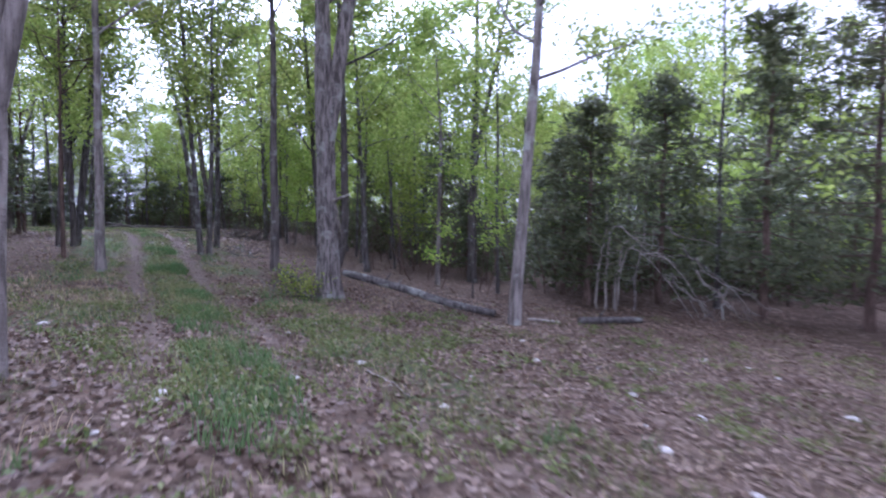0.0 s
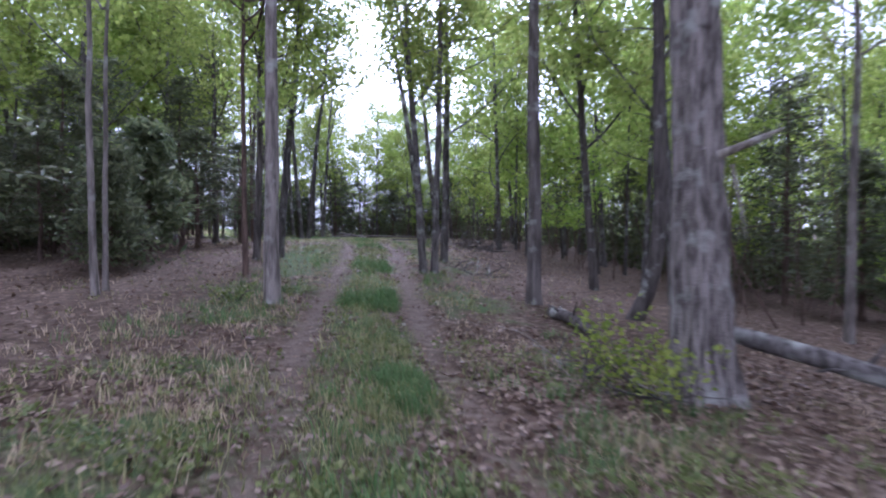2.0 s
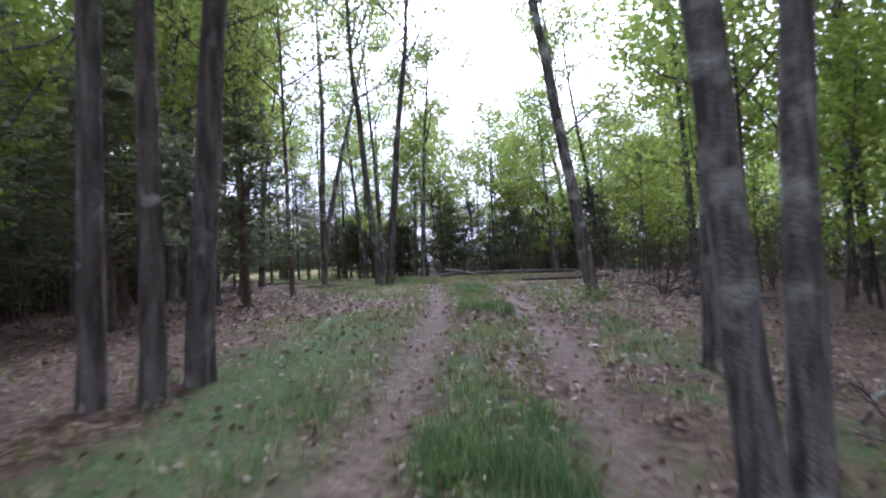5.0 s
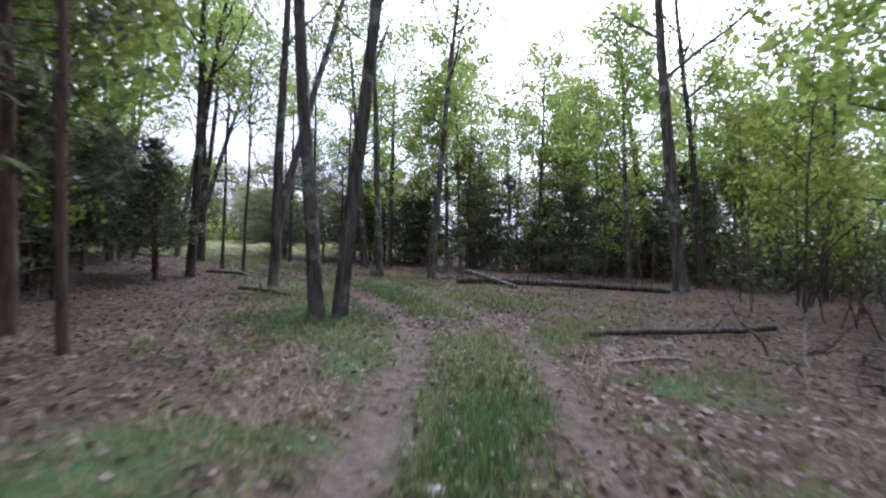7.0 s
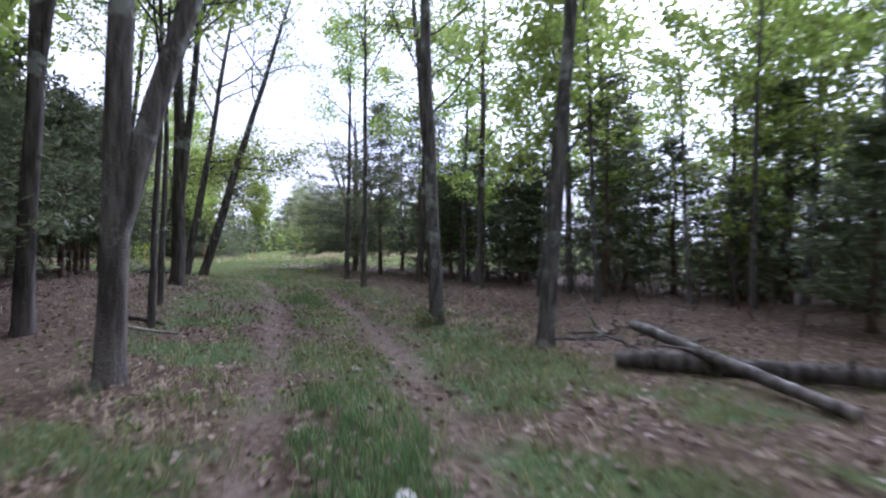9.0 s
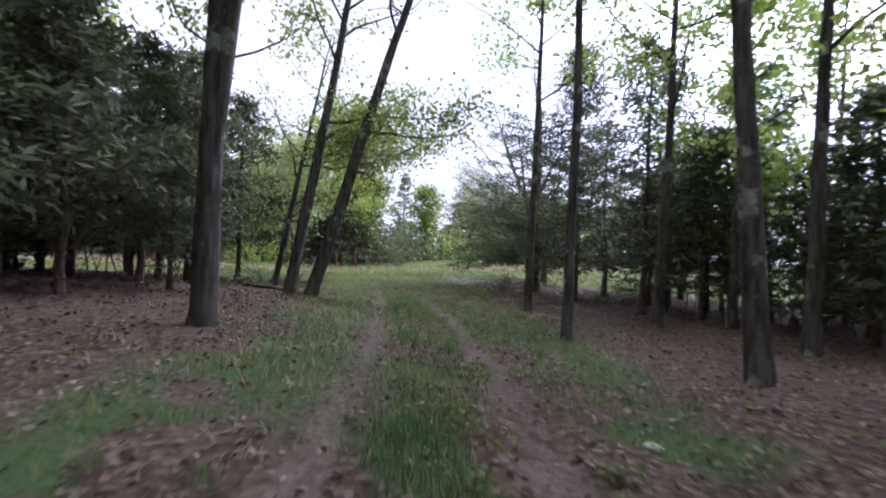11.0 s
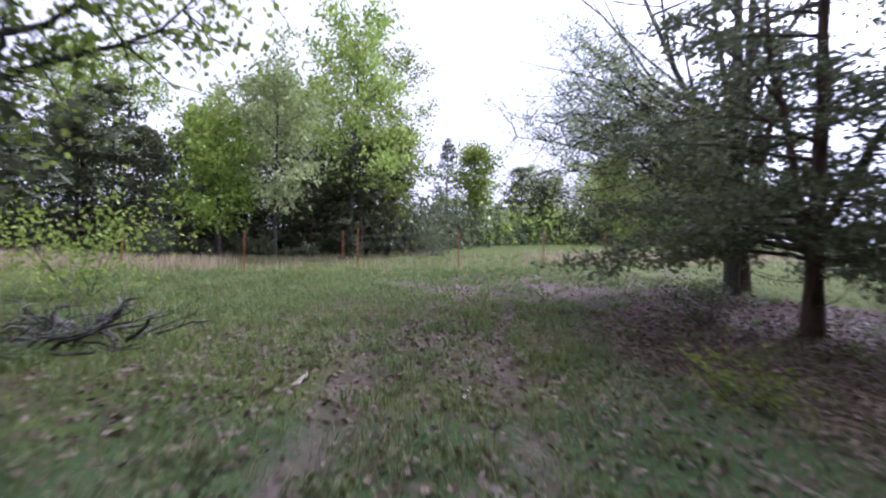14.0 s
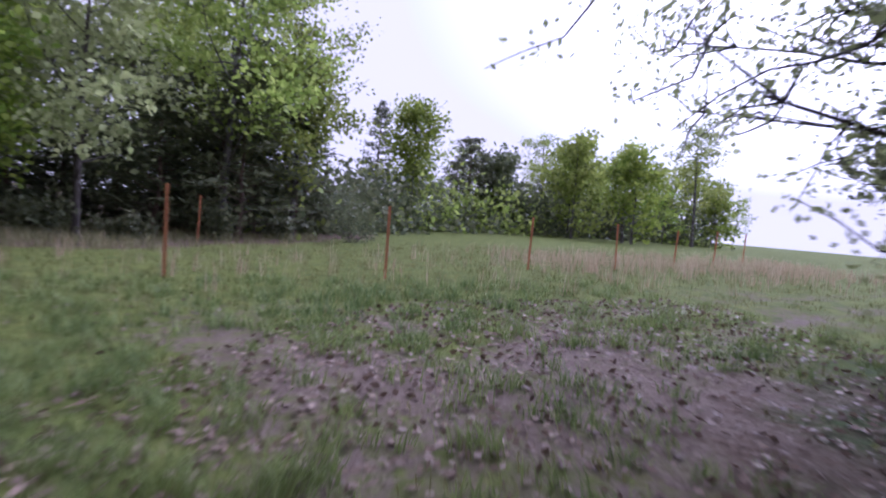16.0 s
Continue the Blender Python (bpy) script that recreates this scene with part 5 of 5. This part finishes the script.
for i, (x, y) in enumerate([(-60.4, 30.8), (-60.2, 34.5), (-60.3, 38.0), (-59.9, 41.6), (-60.2, 45.2), (-62.0, 49.4), (-62.8, 52.8), (-64.3, 56.6), (-66.0, 60.5), (-68.2, 41.8), (-67.8, 64.5)]):
    fence_post(x, y, (1.32, 1.25, 1.3, 1.42, 1.35, 1.3)[i % 6], (2, -3, 4, 3, -2)[i % 5], 75 + 7 * (i % 3))


# ------------------------------------------------------------------ stones
def stones():
    r = np.random.default_rng(31)
    for i in range(46):
        k = r.uniform(0, 1)
        if i < 26:
            x, y = r.uniform(-3, 5.5), r.uniform(3.5, 10.5)
        else:
            j = r.integers(20, len(LANE) - 80)
            x, y = LANE[j] + r.normal(0, 1.3, 2)
        s = r.uniform(0.025, 0.07)
        bm = bmesh.new()
        bmesh.ops.create_icosphere(bm, subdivisions=2, radius=1)
        for v in bm.verts:
            v.co *= 1 + 0.3 * noise.noise(v.co * 1.4 + Vector((i * 3.1, 0, 0)))
            v.co = Vector((v.co.x * s * 1.3, v.co.y * s, v.co.z * s * 0.6))
        me = bpy.data.meshes.new("stone")
        bm.to_mesh(me)
        bm.free()
        me.materials.append(stone)
        ob = new("stone", me)
        ob.matrix_basis = pose(x, y, z_at(x, y) + s * 0.12, 0, 0, r.uniform(0, 360))
        tagged(ob, "pale limestone pebble on the leafy ground", "stone", "stones")


stones()


# ------------------------------------------------------------------ litter and grass
def along_lane(r, n, width, near=2.5):
    """Points beside the lane, thicker near it."""
    i = r.integers(0, len(LANE) - 60, n)
    base = LANE[i] + (LANE[i + 1] - LANE[i]) * r.random((n, 1))
    side = np.where(r.random(n) < 0.5, -1, 1) * np.abs(r.exponential(near, n))
    t = LANE[i + 1] - LANE[i]
    t /= np.linalg.norm(t, axis=1)[:, None]
    p = base + np.c_[-t[:, 1], t[:, 0]] * side[:, None] + r.normal(0, 0.3, (n, 2))
    return p[np.abs(side) < width]


def litter():
    r = np.random.default_rng(41)
    p = np.vstack([along_lane(r, 95000, 14, 4.0), np.c_[r.uniform(-6, 9, 26000), r.uniform(1.5, 15, 26000)], np.c_[r.uniform(-58, -44, 26000), r.uniform(38, 50, 26000)]])
    d, rut, grass, f = masks(p[:, 0], p[:, 1])
    keep = r.random(len(p)) < np.maximum((1 - 0.85 * np.clip(rut, 0, 1)) * (1 - 0.9 * f) * (1 - 0.5 * grass), 0.75 * f * (d < 2.9))
    p = p[keep]
    z = ground_z(p[:, 0], p[:, 1]) + r.uniform(0.008, 0.035, len(p))
    v, fc = leaf_quads(r, np.c_[p, z], 0.075, 0.05, 0.0, 0.75)
    return tagged(new("leaf_litter", quads("leaf_litter", v, fc, leaf_dead)), "curled dry brown oak leaves strewn over the ground", "leaf litter", kind="stuff")


def blades(r, p, height, width, lean):
    """One bent-over grass blade (a narrow triangle) at each point."""
    n = len(p)
    z = ground_z(p[:, 0], p[:, 1]) - 0.01
    a = r.uniform(0, 6.28, n)
    h = height * r.uniform(0.4, 1.25, n)
    w = width * r.uniform(0.7, 1.3, n)
    dx, dy = np.cos(a), np.sin(a)
    b = np.c_[p, z]
    side = np.c_[-dy, dx, 0 * dx] * w[:, None] * 0.5
    mid = b + np.c_[dx * lean * h * 0.35, dy * lean * h * 0.35, h * 0.6]
    tip = b + np.c_[dx * lean * h, dy * lean * h, h * 0.95]
    v = np.stack([b - side, b + side, mid + side * 0.7, tip, mid - side * 0.7], 1).reshape(-1, 3)
    k = np.arange(n)[:, None] * 5
    return v, np.vstack([k + [0, 1, 2, 4]]), np.vstack([k + [4, 2, 3]])


def grass_patch(name, p, height, width, lean, material, label, seed):
    r = np.random.default_rng(seed)
    v, f4, f3 = blades(r, p, height, width, lean)
    me = bpy.data.meshes.new(name)
    nv, n4, n3 = len(v), len(f4), len(f3)
    me.vertices.add(nv)
    me.vertices.foreach_set("co", v.astype(np.float32).ravel())
    me.loops.add(n4 * 4 + n3 * 3)
    me.loops.foreach_set("vertex_index", np.concatenate([f4.ravel(), f3.ravel()]).astype(np.int32))
    me.polygons.add(n4 + n3)
    me.polygons.foreach_set("loop_start", np.concatenate([np.arange(n4) * 4, n4 * 4 + np.arange(n3) * 3]).astype(np.int32))
    me.update()
    me.validate()
    me.materials.append(material)
    return tagged(new(name, me), label, "grass", kind="stuff")


def tufted(r, p, per, spread_by):
    return np.repeat(p, per, 0) + r.normal(0, spread_by, (len(p) * per, 2))


def grasses():
    r = np.random.default_rng(51)
    p = along_lane(r, 60000, 7, 1.6)
    d, rut, grass, f = masks(p[:, 0], p[:, 1])
    p = p[(r.random(len(p)) < np.maximum(grass * 0.9, 0.5 * f) * (1 - np.clip(rut * 1.1, 0, 1)))][:13000]
    grass_patch("lane_grass", tufted(r, p, 5, 0.05), 0.13, 0.009, 0.6, blade_green, "short green grass and weeds along the lane", 52)
    p = along_lane(r, 60000, 3.2, 0.75)
    d, rut, grass, f = masks(p[:, 0], p[:, 1])
    lush = np.clip((vnoise(p[:, 0] + 3, p[:, 1], 1.5) * 0.7 + vnoise(p[:, 0], p[:, 1], 0.5) * 0.3 - 0.52) * 6, 0, 1) * np.where(p[:, 1] < 10.5, 0.10, np.where(p[:, 1] < 19, 0.75, 0.2))
    p = p[(r.random(len(p)) < lush * np.where(d < 0.45, 1.0, np.where(d > 1.2, 0.5, 0.0)) * (1 - f))][:3000]
    grass_patch("lush_grass", tufted(r, p, 11, 0.05), 0.17, 0.010, 0.55, blade_lush, "tufts of deep green grass between the wheel ruts", 57)
    p = np.c_[r.uniform(-26, -14, 9000), r.uniform(29.5, 40, 9000)]
    d, rut, grass, f = masks(p[:, 0], p[:, 1])
    p = p[(r.random(len(p)) < grass * (1 - np.clip(rut * 1.2, 0, 1))) & (d > 1.2)][:2600]
    grass_patch("glade_grass", tufted(r, p, 6, 0.06), 0.12, 0.010, 0.7, blade_green, "short green grass and weeds in the small clearing", 56)
    p = np.c_[r.uniform(-4, 10, 9000), r.uniform(1.5, 14, 9000)]
    q = np.clip((vnoise(p[:, 0], p[:, 1], 1.1) * 0.6 + vnoise(p[:, 0], p[:, 1], 0.4) * 0.4 - 0.5) * 4, 0, 1)
    p = p[r.random(len(p)) < q * 0.8]
    grass_patch("weeds", tufted(r, p, 5, 0.06), 0.09, 0.014, 0.8, blade_green, "scattered low weeds in the leaf litter", 53)
    p = np.c_[r.uniform(-70, -44, 60000), r.uniform(26, 62, 60000)]
    d, rut, grass, f = masks(p[:, 0], p[:, 1])
    p = p[(r.random(len(p)) < f * (1 - np.clip(rut * 1.3, 0, 1)) * np.exp(-np.hypot(p[:, 0] + 52, (p[:, 1] - 41) * 0.8) / 11))][:9000]
    grass_patch("pasture_grass", tufted(r, p, 6, 0.06), 0.12, 0.010, 0.7, blade_field, "knee-low green pasture grass", 54)
    p = np.c_[r.uniform(-72, -58.5, 22000), r.uniform(20, 66, 22000)]
    p = p[(r.random(len(p)) < np.exp(-((p[:, 0] + 62 + 0.12 * np.abs(p[:, 1] - 42)) / 3.0) ** 2) * (0.25 + vnoise(p[:, 0], p[:, 1], 1.5)) * np.where(p[:, 1] < 37, 0.85, np.where(p[:, 1] < 50, 0.07, 0.4)))]
    grass_patch("dry_grass", tufted(r, p, 5, 0.08), 0.42, 0.014, 0.3, blade_dry, "tall dry tan grass along the fence", 55)


    p = along_lane(r, 30000, 6.5, 2.4)
    d, rut, grass, f = masks(p[:, 0], p[:, 1])
    q = np.clip((vnoise(p[:, 0] + 17, p[:, 1], 1.4) * 0.6 + vnoise(p[:, 0], p[:, 1] + 9, 0.4) * 0.4 - 0.5) * 5, 0, 1)
    p = p[(r.random(len(p)) < q * (1 - f)) & (d > 1.1) & (p[:, 1] > 3)][:2600]
    grass_patch("dry_stems", tufted(r, p, 5, 0.07), 0.13, 0.009, 0.9, blade_dry, "thin dry tan stems among the leaf litter", 59)
    p = np.array([-20.5, 29.0]) + r.normal(0, 0.75, (420, 2))
    grass_patch("fork_grass", tufted(r, p, 9, 0.06), 0.13, 0.011, 0.6, blade_lush, "bright green grass round the forked tree's foot", 60)
    p = np.c_[r.uniform(-73, -62, 9000), r.uniform(12, 46, 9000)]
    w = np.interp(p[:, 1], WEST_Y, WEST_X)
    p = p[(p[:, 0] < w + 0.6) & (r.random(len(p)) < vnoise(p[:, 0], p[:, 1], 1.6))][:2600]
    grass_patch("rough_grass", tufted(r, p, 8, 0.10), 0.34, 0.016, 0.5, blade_green, "rough shaded weeds between the fence and the wood", 58)


def weeds():
    """Low broad-leaved weeds in patches beside the lane and in the worn pasture corner."""
    r = np.random.default_rng(61)
    p = np.vstack([np.c_[r.uniform(-6, 11, 9000), r.uniform(1.5, 12, 9000)], along_lane(r, 16000, 5, 1.6), np.c_[r.uniform(-60, -44, 9000), r.uniform(36, 50, 9000)]])
    d, rut, grass, f = masks(p[:, 0], p[:, 1])
    q = np.clip((vnoise(p[:, 0] + 7, p[:, 1], 1.0) * 0.55 + vnoise(p[:, 0], p[:, 1] + 3, 0.35) * 0.45 - 0.5) * 5, 0, 1)
    p = p[r.random(len(p)) < q * (1 - np.clip(1.2 * rut, 0, 1)) * np.where(d > 8, 0.5, 1)][:5200]
    c = tufted(r, p, 9, 0.045)
    z = ground_z(c[:, 0], c[:, 1]) + r.uniform(0.01, 0.10, len(c))
    v, fc = leaf_quads(r, np.c_[c, z], 0.055, 0.032, -0.2, 0.3)
    tagged(new("low_weeds", quads("low_weeds", v, fc, leaf_weed)), "yellow-green low weeds in patches on the litter", "weeds", kind="stuff")
    p = np.c_[r.uniform(-60, -43, 5000), r.uniform(34, 50, 5000)]
    d, rut, grass, f = masks(p[:, 0], p[:, 1])
    p = p[r.random(len(p)) < (0.15 + 0.85 * f) * (1 - np.clip(rut * 1.0, 0, 0.6)) * np.exp(-np.hypot(p[:, 0] + 53, p[:, 1] - 43) / 7)][:1300]
    grass_patch("grass_clumps", tufted(r, p, 34, 0.075), 0.17, 0.010, 0.75, blade_clump, "thick green grass clumps in the worn pasture corner", 62)


litter()
grasses()
weeds()
